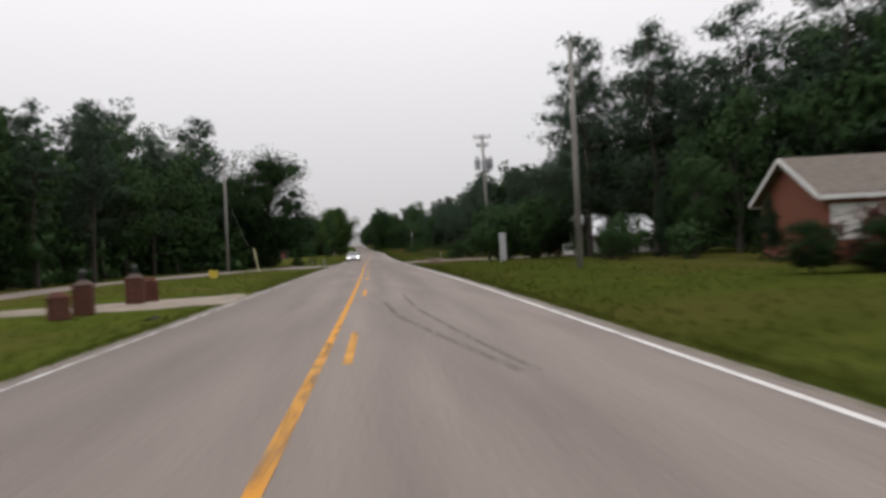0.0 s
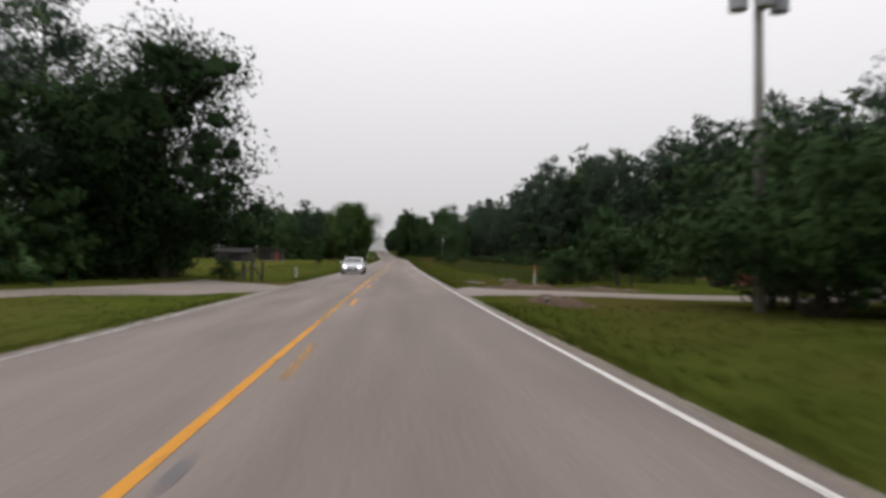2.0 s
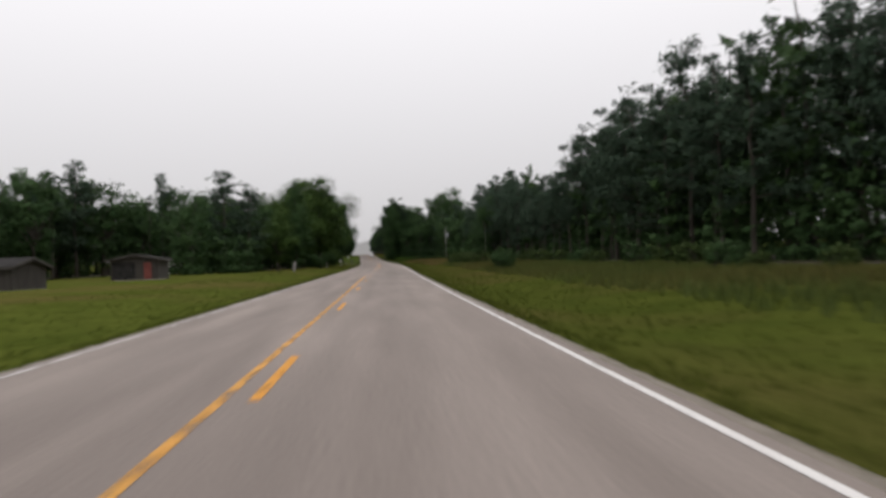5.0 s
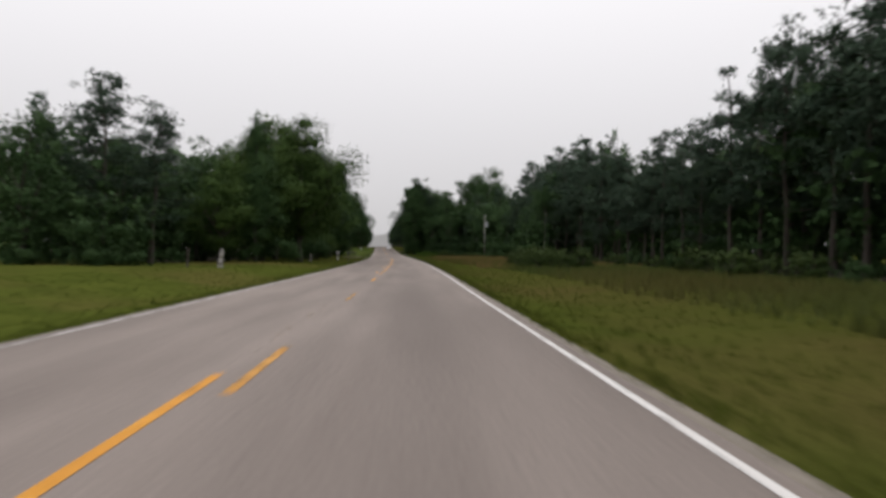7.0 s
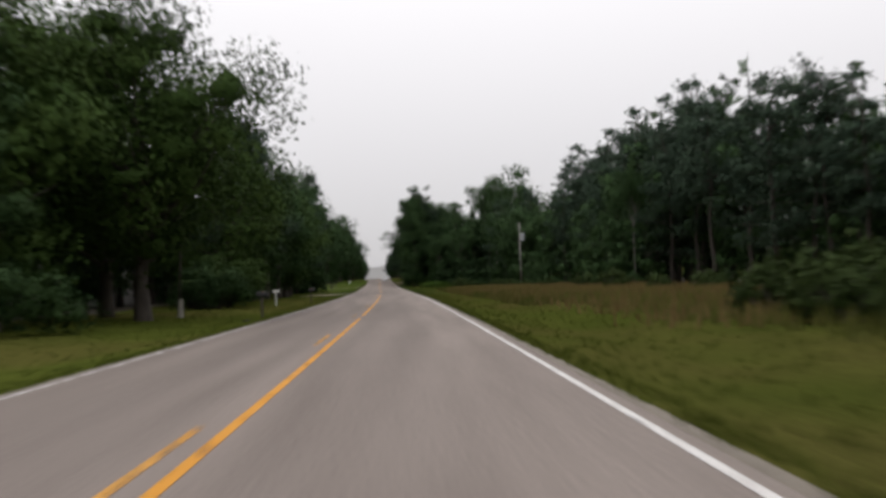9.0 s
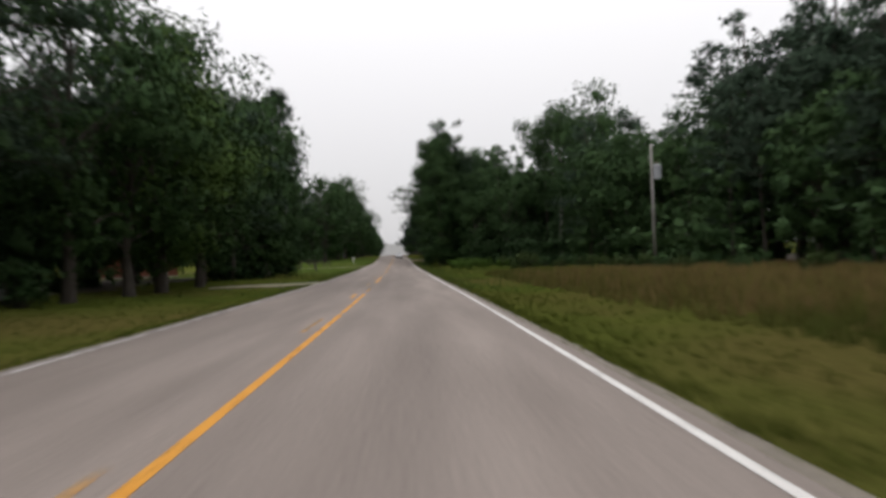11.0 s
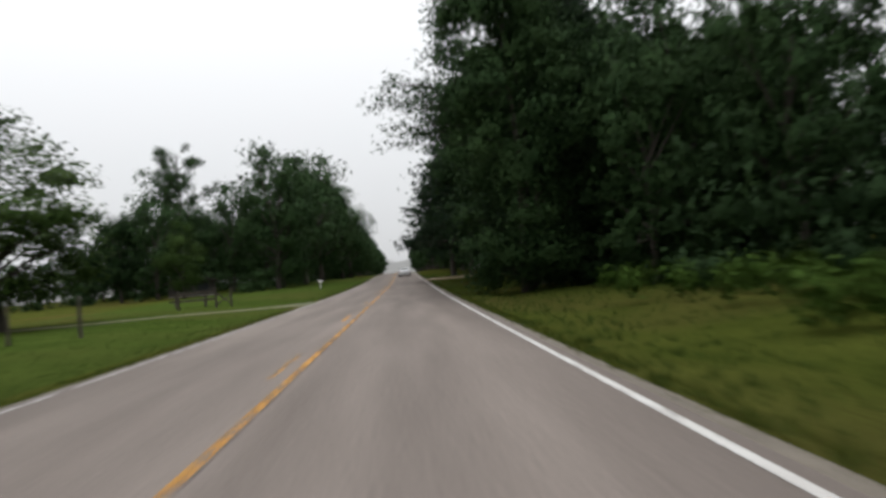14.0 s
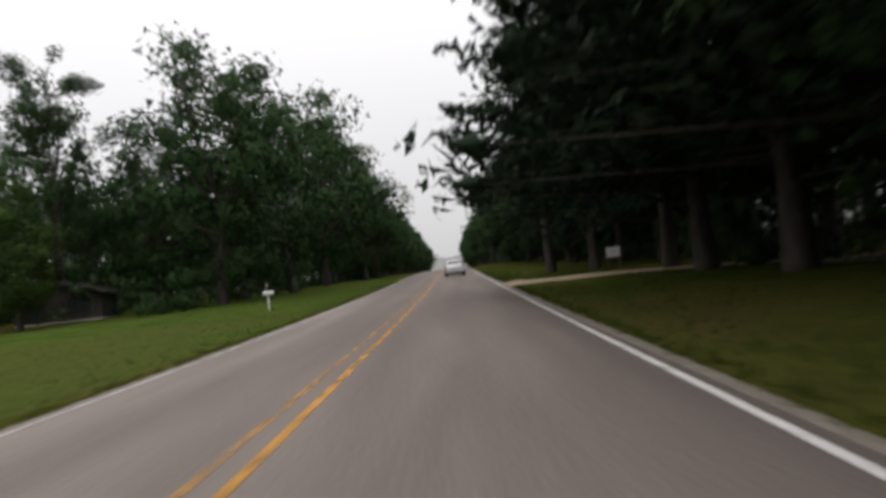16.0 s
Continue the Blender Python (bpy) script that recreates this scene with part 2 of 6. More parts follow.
MORTAR = mat("grey_mortar", (0.085, 0.06, 0.05), (0.12, 0.09, 0.075), 9, 0.95, 0.4, 0.2)
SHINGLE = mat("brown_shingles", (0.11, 0.092, 0.077), (0.155, 0.132, 0.113), 3, 0.9, 0.5, 0.25)
DARK_ROOF = mat("dark_roofing", (0.022, 0.021, 0.021), (0.04, 0.038, 0.036), 2, 0.95, 0.3, 0.2, spec=0.03)
WHITE_PAINT = mat("white_painted_wood", (0.58, 0.57, 0.55), (0.68, 0.67, 0.65), 2, 0.6, 0.05, 0.05)
METAL_ROOF = mat("pale_metal_roof", (0.55, 0.56, 0.57), (0.66, 0.67, 0.68), 1.5, 0.45, 0.05, 0.05, metal=0.3)
GREY_METAL = mat("galvanised_grey_metal", (0.4, 0.41, 0.42), (0.52, 0.53, 0.54), 3, 0.5, 0.05, 0.08, metal=0.2)
TRANSFORMER = mat("grey_tank_paint", (0.3, 0.31, 0.33), (0.38, 0.39, 0.41), 3, 0.5, 0.05, 0.08)
PORCELAIN = mat("brown_porcelain", (0.1, 0.06, 0.05), (0.14, 0.09, 0.07), 3, 0.25)
POLE_WOOD = mat("weathered_pole_wood", (0.17, 0.16, 0.148), (0.28, 0.265, 0.245), 4, 0.9, 0.4, 0.2, stretch=(1, 1, 0.1))
POST_WOOD = mat("dark_post_wood", (0.05, 0.042, 0.036), (0.09, 0.075, 0.062), 5, 0.9, 0.5, 0.2, stretch=(1, 1, 0.2))
GREY_WOOD = mat("weathered_grey_boards", (0.036, 0.032, 0.028), (0.062, 0.055, 0.048), 4, 0.9, 0.5, 0.2, stretch=(1, 1, 0.15))
RED_PAINT = mat("faded_red_boards", (0.13, 0.035, 0.03), (0.2, 0.06, 0.046), 3, 0.8, 0.2, 0.15)
YELLOW_PLASTIC = mat("yellow_plastic", (0.62, 0.47, 0.05), (0.72, 0.56, 0.09), 2, 0.5, 0, 0.05)
PALE_YELLOW = mat("bleached_yellow_plastic", (0.55, 0.5, 0.3), (0.62, 0.57, 0.36), 2, 0.6)
ORANGE_RED = mat("faded_red_marker", (0.25, 0.075, 0.055), (0.32, 0.1, 0.075), 2, 0.6)
BLACK = mat("black_iron", (0.015, 0.015, 0.016), (0.03, 0.03, 0.03), 3, 0.5)
RUBBER = mat("tyre_rubber", (0.018, 0.018, 0.019), (0.03, 0.03, 0.031), 6, 0.85)
RIM = mat("alloy_rim", (0.45, 0.46, 0.47), (0.55, 0.56, 0.57), 3, 0.35, metal=0.8)
SILVER = mat("silver_car_paint", (0.42, 0.44, 0.47), (0.46, 0.48, 0.51), 1.0, 0.28, metal=0.45, spec=0.5)
PEARL = mat("pale_car_paint", (0.55, 0.55, 0.56), (0.6, 0.6, 0.61), 1.0, 0.3, metal=0.2, spec=0.5)
CAR_GLASS = mat("tinted_car_glass", (0.02, 0.025, 0.028), (0.03, 0.036, 0.04), 1.0, 0.1, spec=0.3)
PANE = mat("dark_window_glass", (0.03, 0.035, 0.038), (0.05, 0.055, 0.06), 1.0, 0.08, spec=0.6)
TAIL_RED = mat("red_lamp_lens", (0.3, 0.02, 0.02), (0.36, 0.03, 0.03), 2, 0.2, spec=0.6)
LAMP_ON = glow("lit_headlamp", (1.0, 0.98, 0.94), 9.0)
LENS = mat("clear_lens", (0.6, 0.6, 0.6), (0.7, 0.7, 0.7), 2, 0.15, spec=0.6)
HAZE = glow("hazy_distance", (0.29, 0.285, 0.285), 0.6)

# ---------------------------------------------------------------- the road's line
KNOTS = np.array([-50, 0, 50, 100, 150, 200, 250, 300, 350, 400, 450, 520, 600, 700, 1600.0])
TURN = np.radians([0, 0, 0.98, 0.39, 0.54, 0.01, 1.09, 2.41, 2.64, 2.35, 2.9, 3.0, 3.0, 3.0, 3.0])
GRADE = np.array([0.14, 0.14, -0.44, -0.15, 0.33, 0.48, 0.6, 0.59, 1.21, 1.91, 3.0, 2.0, 0.4, -0.6, 0.0]) / 100
LINE_S = np.arange(-200, 1602, 2.0)
_t = np.interp(LINE_S, KNOTS, TURN)
_g = np.interp(LINE_S, KNOTS, GRADE)
LINE_X = np.concatenate([[0], np.cumsum(-np.sin(_t[:-1]) * 2)])
LINE_Y = np.concatenate([[0], np.cumsum(np.cos(_t[:-1]) * 2)])
LINE_Z = np.concatenate([[0], np.cumsum(_g[:-1] * 2)])
LINE_X -= LINE_X[100]
LINE_Y -= LINE_Y[100]
LINE_Z -= LINE_Z[100]
DRIVES = [(24, -1, 4.5), (82, -1, 10), (79, 1, 9), (316, -1, 4), (384, -1, 8), (427, 1, 5)]


def heading(s):
    return np.interp(s, LINE_S, _t)


def ground_h(s, o):
    """Height of the ground over the road's centre line: shoulder, shallow ditch, lawn."""
    s, o = np.asarray(s, float), np.asarray(o, float)
    d = np.abs(o) - np.where(o > 0, 4.12, 3.75)
    h = np.interp(d, [-1, -0.2, 0.0, 0.4, 2.6, 5.5, 9, 30], [-0.17, -0.17, -0.105, -0.1, -0.3, -0.1, -0.04, 0.0])
    for sd, side, half in DRIVES:
        k = np.clip(1.3 - np.abs(s - sd) / half, 0, 1) * (np.sign(o) == side) * (d > 0.1)
        h = h * (1 - k) + (-0.1) * k
    wave = np.sin(s * 0.21 + o * 0.13) * np.sin(s * 0.083 - o * 0.29) * 0.07
    return h + np.where(d > 1, wave * np.clip((d - 1) / 5, 0, 1), 0)


def W(s, o, h=0.0):
    """A place in the world from metres along the road, metres to its right and height over its centre line."""
    a = heading(s)
    return np.stack([np.interp(s, LINE_S, LINE_X) + np.cos(a) * o, np.interp(s, LINE_S, LINE_Y) + np.sin(a) * o, np.interp(s, LINE_S, LINE_Z) + h], -1)


def at(s, o, h=0.0, turn=0.0, size=1.0):
    """The pose of a thing that stands on the ground at s, o; turned from the road's heading by degrees."""
    p = W(s, o, float(ground_h(s, o)) + h)
    return Matrix.LocRotScale(Vector(p), Euler((0, 0, heading(s) + radians(turn))), Vector((size, size, size)) if not isinstance(size, tuple) else Vector(size))


# ---------------------------------------------------------------- mesh helpers
def mesh_np(name, verts, faces, material, uv=None, smooth=False, normals=None):
    me = bpy.data.meshes.new(name)
    verts, faces = np.asarray(verts, np.float32), np.asarray(faces, np.int32)
    k = faces.shape[1]
    me.vertices.add(len(verts))
    me.vertices.foreach_set("co", verts.ravel())
    me.loops.add(faces.size)
    me.loops.foreach_set("vertex_index", faces.ravel())
    me.polygons.add(len(faces))
    me.polygons.foreach_set("loop_start", np.arange(0, faces.size, k, dtype=np.int32))
    me.polygons.foreach_set("loop_total", np.full(len(faces), k, np.int32))
    if uv is not None:
        lay = me.uv_layers.new(name="UVMap")
        lay.data.foreach_set("uv", np.asarray(uv, np.float32)[faces.ravel()].ravel())
    me.polygons.foreach_set("use_smooth", np.full(len(faces), smooth))
    me.update(calc_edges=True)
    me.validate()
    if normals is not None:
        me.normals_split_custom_set_from_vertices(np.asarray(normals, np.float32))
    me.materials.append(material)
    return me


def part(name, bm, material, parent=None, label="", smooth=False):
    """Links a bmesh (or a mesh) as one object under a thing or a part."""
    if isinstance(bm, bpy.types.Mesh):
        me = bm
    else:
        me = bpy.data.meshes.new(name)
        bm.normal_update()
        bm.to_mesh(me)
        bm.free()
        me.materials.append(material)
        for p in me.polygons:
            p.use_smooth = smooth
    ob = new(name, me)
    if parent is not None:
        ob.parent = parent
    return tagged(ob, label)


def thing(name, m, label, category, group=""):
    ob = new(name)
    ob.empty_display_size = 0.2
    ob.matrix_basis = m
    return tagged(ob, label, category, group)


def box(bm, c, size, bevel=0.0, rot=None):
    """Adds a box, centred at c, with its edges bevelled."""
    g = bmesh.ops.create_cube(bm, size=1.0)
    vs = g["verts"]
    bmesh.ops.scale(bm, vec=size, verts=vs)
    if bevel:
        es = list({e for v in vs for e in v.link_edges})
        r = bmesh.ops.bevel(bm, geom=es, offset=bevel, segments=1, affect="EDGES")
        vs = list({v for f in r["faces"] for v in f.verts} | {v for v in vs if v.is_valid})
    m = Matrix.Translation(c) @ (rot.to_4x4() if rot is not None else Matrix())
    bmesh.ops.transform(bm, matrix=m, verts=vs)
    return bm


def boxed(c, size, bevel=0.01, rot=None):
    return box(bmesh.new(), c, size, bevel, rot)


def rod(bm, a, b, r0, r1, n=8):
    """Adds a tapered round bar from a to b."""
    a, b = Vector(a), Vector(b)
    q = (b - a).to_track_quat("Z", "Y")
    rings = []
    for p, r in ((a, r0), (b, r1)):
        rings.append([bm.verts.new(p + q @ Vector((math.cos(i * math.tau / n) * r, math.sin(i * math.tau / n) * r, 0))) for i in range(n)])
    for i in range(n):
        bm.faces.new((rings[0][i], rings[0][(i + 1) % n], rings[1][(i + 1) % n], rings[1][i]))
    bm.faces.new(rings[0][::-1])
    bm.faces.new(rings[1])
    return bm


def rodded(a, b, r0, r1, n=8):
    return rod(bmesh.new(), a, b, r0, r1, n)


# ---------------------------------------------------------------- road and ground
def ribbon(name, s, lines, material, thick=0.0):
    """A strip along the road: lines of (offset, height) swept over the stations s."""
    s = np.asarray(s, float)
    k = len(lines)
    v = np.concatenate([W(s, np.full_like(s, o), np.full_like(s, h)) for o, h in lines])
    uv = np.concatenate([np.stack([np.full_like(s, o), s], -1) for o, h in lines])
    n = len(s)
    f = [(j * n + i, (j + 1) * n + i, (j + 1) * n + i + 1, j * n + i + 1) for j in range(k - 1) for i in range(n - 1)]
    return mesh_np(name, v, f, material, uv, True)


CROWN = 0.0205
road_s = np.arange(-120, 1300, 2.0)
road = tagged(new("road", ribbon("road", road_s, [(-3.78, -0.2), (-3.75, -0.0769), (-2.0, -0.041), (0, 0), (2.0, -0.041), (4.0, -0.082), (4.04, -0.2)], ASPHALT)), "worn grey two-lane asphalt road with a slight crown", "road", kind="structure")
edge_r = tagged(new("road_shoulder", ribbon("shoulder", road_s, [(3.96, -0.13), (4.02, -0.088), (4.16, -0.094), (4.34, -0.14)], GRAVEL)), "narrow gravelly shoulder beside the asphalt", "shoulder", kind="structure")
edge_l = tagged(new("road_shoulder", ribbon("shoulder", road_s, [(-4.15, -0.14), (-3.95, -0.098), (-3.78, -0.082), (-3.7, -0.13)], GRAVEL)), "narrow gravelly shoulder beside the asphalt", "shoulder", kind="structure")


def line(name, s0, s1, o, width, material, label):
    s = np.arange(s0, s1 + 0.01, 2.0) if s1 - s0 > 6 else np.linspace(s0, s1, 4)
    hs = [(o - width / 2, -CROWN * abs(o - width / 2) + 0.005), (o + width / 2, -CROWN * abs(o + width / 2) + 0.005)]
    ob = new(name, ribbon(name, s, hs, material))
    ob.parent = road
    return tagged(ob, label)


line("edge_line", -120, 330.9, 3.805, 0.1, WHITE_LINE, "worn white edge line")
line("edge_line", 331.3, 1290, 3.805, 0.1, WHITE_LINE, "worn white edge line")
line("edge_line", -120, 1290, -3.56, 0.09, THIN_LINE, "thin worn white edge line")
# the centre line, stretch by stretch: solid on one side and then on the other, in places worn away
for s0, s1, o, width, paint, label in [
    (-120, 4, -0.2, 0.11, YELLOW_LINE, "solid yellow centre line"), (4, 10, -0.2, 0.12, YELLOW_WORN, "cracked yellow centre line"), (10, 62, -0.2, 0.11, YELLOW_LINE, "solid yellow centre line"),
    (62, 76, -0.2, 0.11, YELLOW_WORN, "patchy yellow centre line"), (76, 94, -0.2, 0.11, YELLOW_LINE, "solid yellow centre line"), (94, 156, -0.2, 0.11, YELLOW_WORN, "patchy yellow centre line"),
    (156, 179.5, -0.21, 0.11, YELLOW_LINE, "solid yellow centre line"), (179.5, 190, -0.21, 0.1, YELLOW_GHOST, "nearly vanished yellow centre line"),
    (209, 218, 0.11, 0.1, YELLOW_WORN, "patchy yellow centre line"), (218, 246, 0.11, 0.11, YELLOW_LINE, "solid yellow centre line"), (247.6, 251.5, 0.12, 0.11, YELLOW_LINE, "solid yellow centre line"),
    (251.5, 286, 0.12, 0.11, YELLOW_LINE, "solid yellow centre line"), (286, 297.5, 0.12, 0.11, YELLOW_LINE, "solid yellow centre line"), (297.5, 301, 0.12, 0.1, YELLOW_WORN, "patchy yellow centre line"),
    (301, 309.5, 0.12, 0.1, YELLOW_GHOST, "nearly vanished yellow centre line"), (309.5, 322.3, 0.12, 0.11, YELLOW_LINE, "solid yellow centre line"), (323.5, 334, 0.12, 0.1, YELLOW_FADED, "faded yellow centre line"),
    (334, 372.8, 0.12, 0.105, YELLOW_WORN, "patchy yellow centre line"), (373.6, 384, 0.12, 0.105, YELLOW_LINE, "solid yellow centre line"), (384, 1290, 0.12, 0.105, YELLOW_WORN, "patchy yellow centre line"),
    (386, 1290, -0.2, 0.1, YELLOW_FADED, "faded yellow centre line")]:
    line("centre_line", s0, s1, o, width, paint, label)
for k in range(-13, 14):
    c = 45.8 + 12.07 * k
    line("dash", c - 1.55, c + 1.55, 0.12, 0.11, YELLOW_FADED if k in (1, 12) else YELLOW_WORN if k in (-3, 10, 11) else YELLOW_LINE, "yellow passing dash")
for k in range(0, 15):
    c = 213.0 + 11.65 * k
    line("dash", c - 1.5, c + 1.5, -0.2, 0.1, YELLOW_LINE if k in (0, 7, 13) else YELLOW_WORN if k in (1, 2) else YELLOW_FADED, "worn yellow passing dash")
# a tarred seam that opened beside the line
for s0, s1, o in [(300, 309, 0.03), (321.5, 330, 0.03), (343, 368, 0.19)]:
    line("tar_seam", s0, s1, o, 0.03, WORN_TAR, "thin dark tarred seam")


def tyre_mark(places, width):
    """A faint dark skid across the lane, swept through (s, offset) pairs."""
    p = np.array(places, float)
    s = np.linspace(p[0, 0], p[-1, 0], 14)
    o = np.interp(s, p[:, 0], p[:, 1])
    o[1:-1] = (o[:-2] + 2 * o[1:-1] + o[2:]) / 4
    v = np.concatenate([W(s, o + k, -CROWN * np.abs(o + k) + 0.004) for k in (-width / 2, width / 2)])
    uv = np.concatenate([np.stack([o + k, s], -1) for k in (-width / 2, width / 2)])
    f = [(i, 14 + i, 15 + i, i + 1) for i in range(13)]
    ob = new("tyre_mark", mesh_np("tyre_mark", v, f, TYRE_MARK, uv, True))
    ob.parent = road
    return tagged(ob, "faint dark tyre mark")


tyre_mark([(7.2, 1.9), (8.5, 1.67), (10.3, 1.36), (13.6, 0.85), (17.5, 0.65)], 0.12)
tyre_mark([(7.2, 2.08), (9.4, 1.8), (11.8, 1.58), (15.4, 1.27), (20, 1.2)], 0.09)

# one sheet of ground, out to the horizon
gs = np.unique(np.concatenate([np.arange(-1400, -60, 90), np.arange(-60, 540, 2.0), np.arange(540, 800, 10), np.arange(800, 1601, 100)]))
go = np.concatenate([[-1500, -800, -400, -200, -120, -80], np.arange(-60, -16, 4), np.arange(-16, -3.5, 0.5), [-3.4, 0, 3.8], np.arange(4.1, 17, 0.5), np.arange(17, 60, 4), [60, 80, 120, 200, 400, 800, 1500]])
SS, OO = np.meshgrid(gs, go, indexing="ij")
gv = W(SS.ravel(), OO.ravel(), ground_h(SS.ravel(), OO.ravel()))
low = gs < -200
nrow = len(go)
gv = gv.reshape(len(gs), nrow, 3)
gv[low, :, 1] = gs[low][:, None]
gv = gv.reshape(-1, 3)
ii, jj = np.meshgrid(np.arange(len(gs) - 1), np.arange(nrow - 1), indexing="ij")
a_ = (ii * nrow + jj).ravel()
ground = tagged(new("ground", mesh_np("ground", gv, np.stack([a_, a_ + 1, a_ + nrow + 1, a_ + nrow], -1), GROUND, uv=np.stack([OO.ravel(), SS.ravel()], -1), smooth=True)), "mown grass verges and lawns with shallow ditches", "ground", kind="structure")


def path_strip(name, pts, widths, material, label, category, lift=0.03):
    """A drive: a strip on the ground through points (s, o)."""
    pts = np.array(pts, float)
    t = np.linspace(0, 1, len(pts))
    u = np.linspace(0, 1, 40)
    p = np.stack([np.interp(u, t, pts[:, 0]), np.interp(u, t, pts[:, 1])], -1)
    for _ in range(3):
        p[1:-1] = (p[:-2] + 2 * p[1:-1] + p[2:]) / 4
    w = np.interp(u, t, widths) / 2
    d = np.gradient(p, axis=0)
    nrm = np.stack([-d[:, 1], d[:, 0]], -1) / np.linalg.norm(d, axis=1)[:, None]
    rnd = np.random.RandomState(3)
    v, uv = [], []
    for k in np.linspace(-1, 1, 7):
        jit = rnd.rand(40) * 0.25 * (abs(k) == 1)
        q = p + nrm * (w * k + np.sign(k) * jit)[:, None]
        side = np.sign(pts[-1, 1])
        q[:, 1] = side * np.maximum(side * q[:, 1], 3.985 if side > 0 else 3.745)
        h = ground_h(q[:, 0], q[:, 1]) + lift - (0.04 if abs(k) == 1 else 0)
        h = np.where(np.abs(q[:, 1]) < 5.2, np.maximum(h, -CROWN * np.minimum(np.abs(q[:, 1]), 4.1) + 0.004 - (0.03 if abs(k) == 1 else 0)), h)
        v.append(W(q[:, 0], q[:, 1], h))
        uv.append(q)
    n = 40
    f = [(j * n + i, j * n + i + 1, (j + 1) * n + i + 1, (j + 1) * n + i) for j in range(6) for i in range(n - 1)]
    return tagged(new(name, mesh_np(name, np.concatenate(v), f, material, np.concatenate(uv), True)), label, category, kind="structure")


path_strip("driveway", [(24.2, -3.6), (23.6, -5.5), (22.3, -8), (21.2, -14), (21, -40)], [6.4, 4.4, 2.9, 2.8, 2.8], DRIVE, "pale concrete driveway between brick pillars", "driveway")
path_strip("side_road", [(83, -3.6), (80, -7), (73, -11.5), (62, -14.5), (44, -16.4), (15, -17.5), (-50, -18.5)], [17, 8, 4.2, 3.4, 3.0, 3.0, 3.0], ASPHALT, "narrow grey side road joining the main road", "side road", 0.035)
path_strip("side_road", [(81.6, 3.9), (80.8, 6.5), (79.6, 9), (78.8, 13), (78.5, 20), (80, 40)], [12, 7, 5, 3.8, 3.4, 3.2], ASPHALT, "grey side drive joining the main road", "side road", 0.035)
path_strip("driveway", [(316, -3.6), (315, -6.5), (314.5, -10.5)], [5.5, 3.2, 2.2], DRIVE, "pale gravel driveway", "driveway")
path_strip("driveway", [(384.5, -3.6), (384, -6), (383.5, -10), (383, -24), (384, -60)], [8, 2.6, 1.4, 1.2, 1.2], GRASSY_DRIVE, "pale driveway across the lawn", "driveway")
path_strip("driveway", [(428.5, 4.1), (427.5, 7), (425, 11), (419, 16), (411, 19.5), (398, 22)], [9, 4.5, 3.4, 3.6, 4, 4], SANDY, "sandy dirt driveway", "driveway")

# ---------------------------------------------------------------- trees
def ico():
    """Corners and faces of a small lump to be made uneven."""
    bm = bmesh.new()
    bmesh.ops.create_icosphere(bm, subdivisions=1, radius=1.0)
    v = np.array([tuple(p.co) for p in bm.verts])
    bm.verts.index_update()
    f = np.array([[p.index for p in q.verts] for q in bm.faces])
    bm.free()
    return v, f


LUMP = ico()


def unit(v):
    return v / np.maximum(np.linalg.norm(v, axis=-1, keepdims=True), 1e-6)


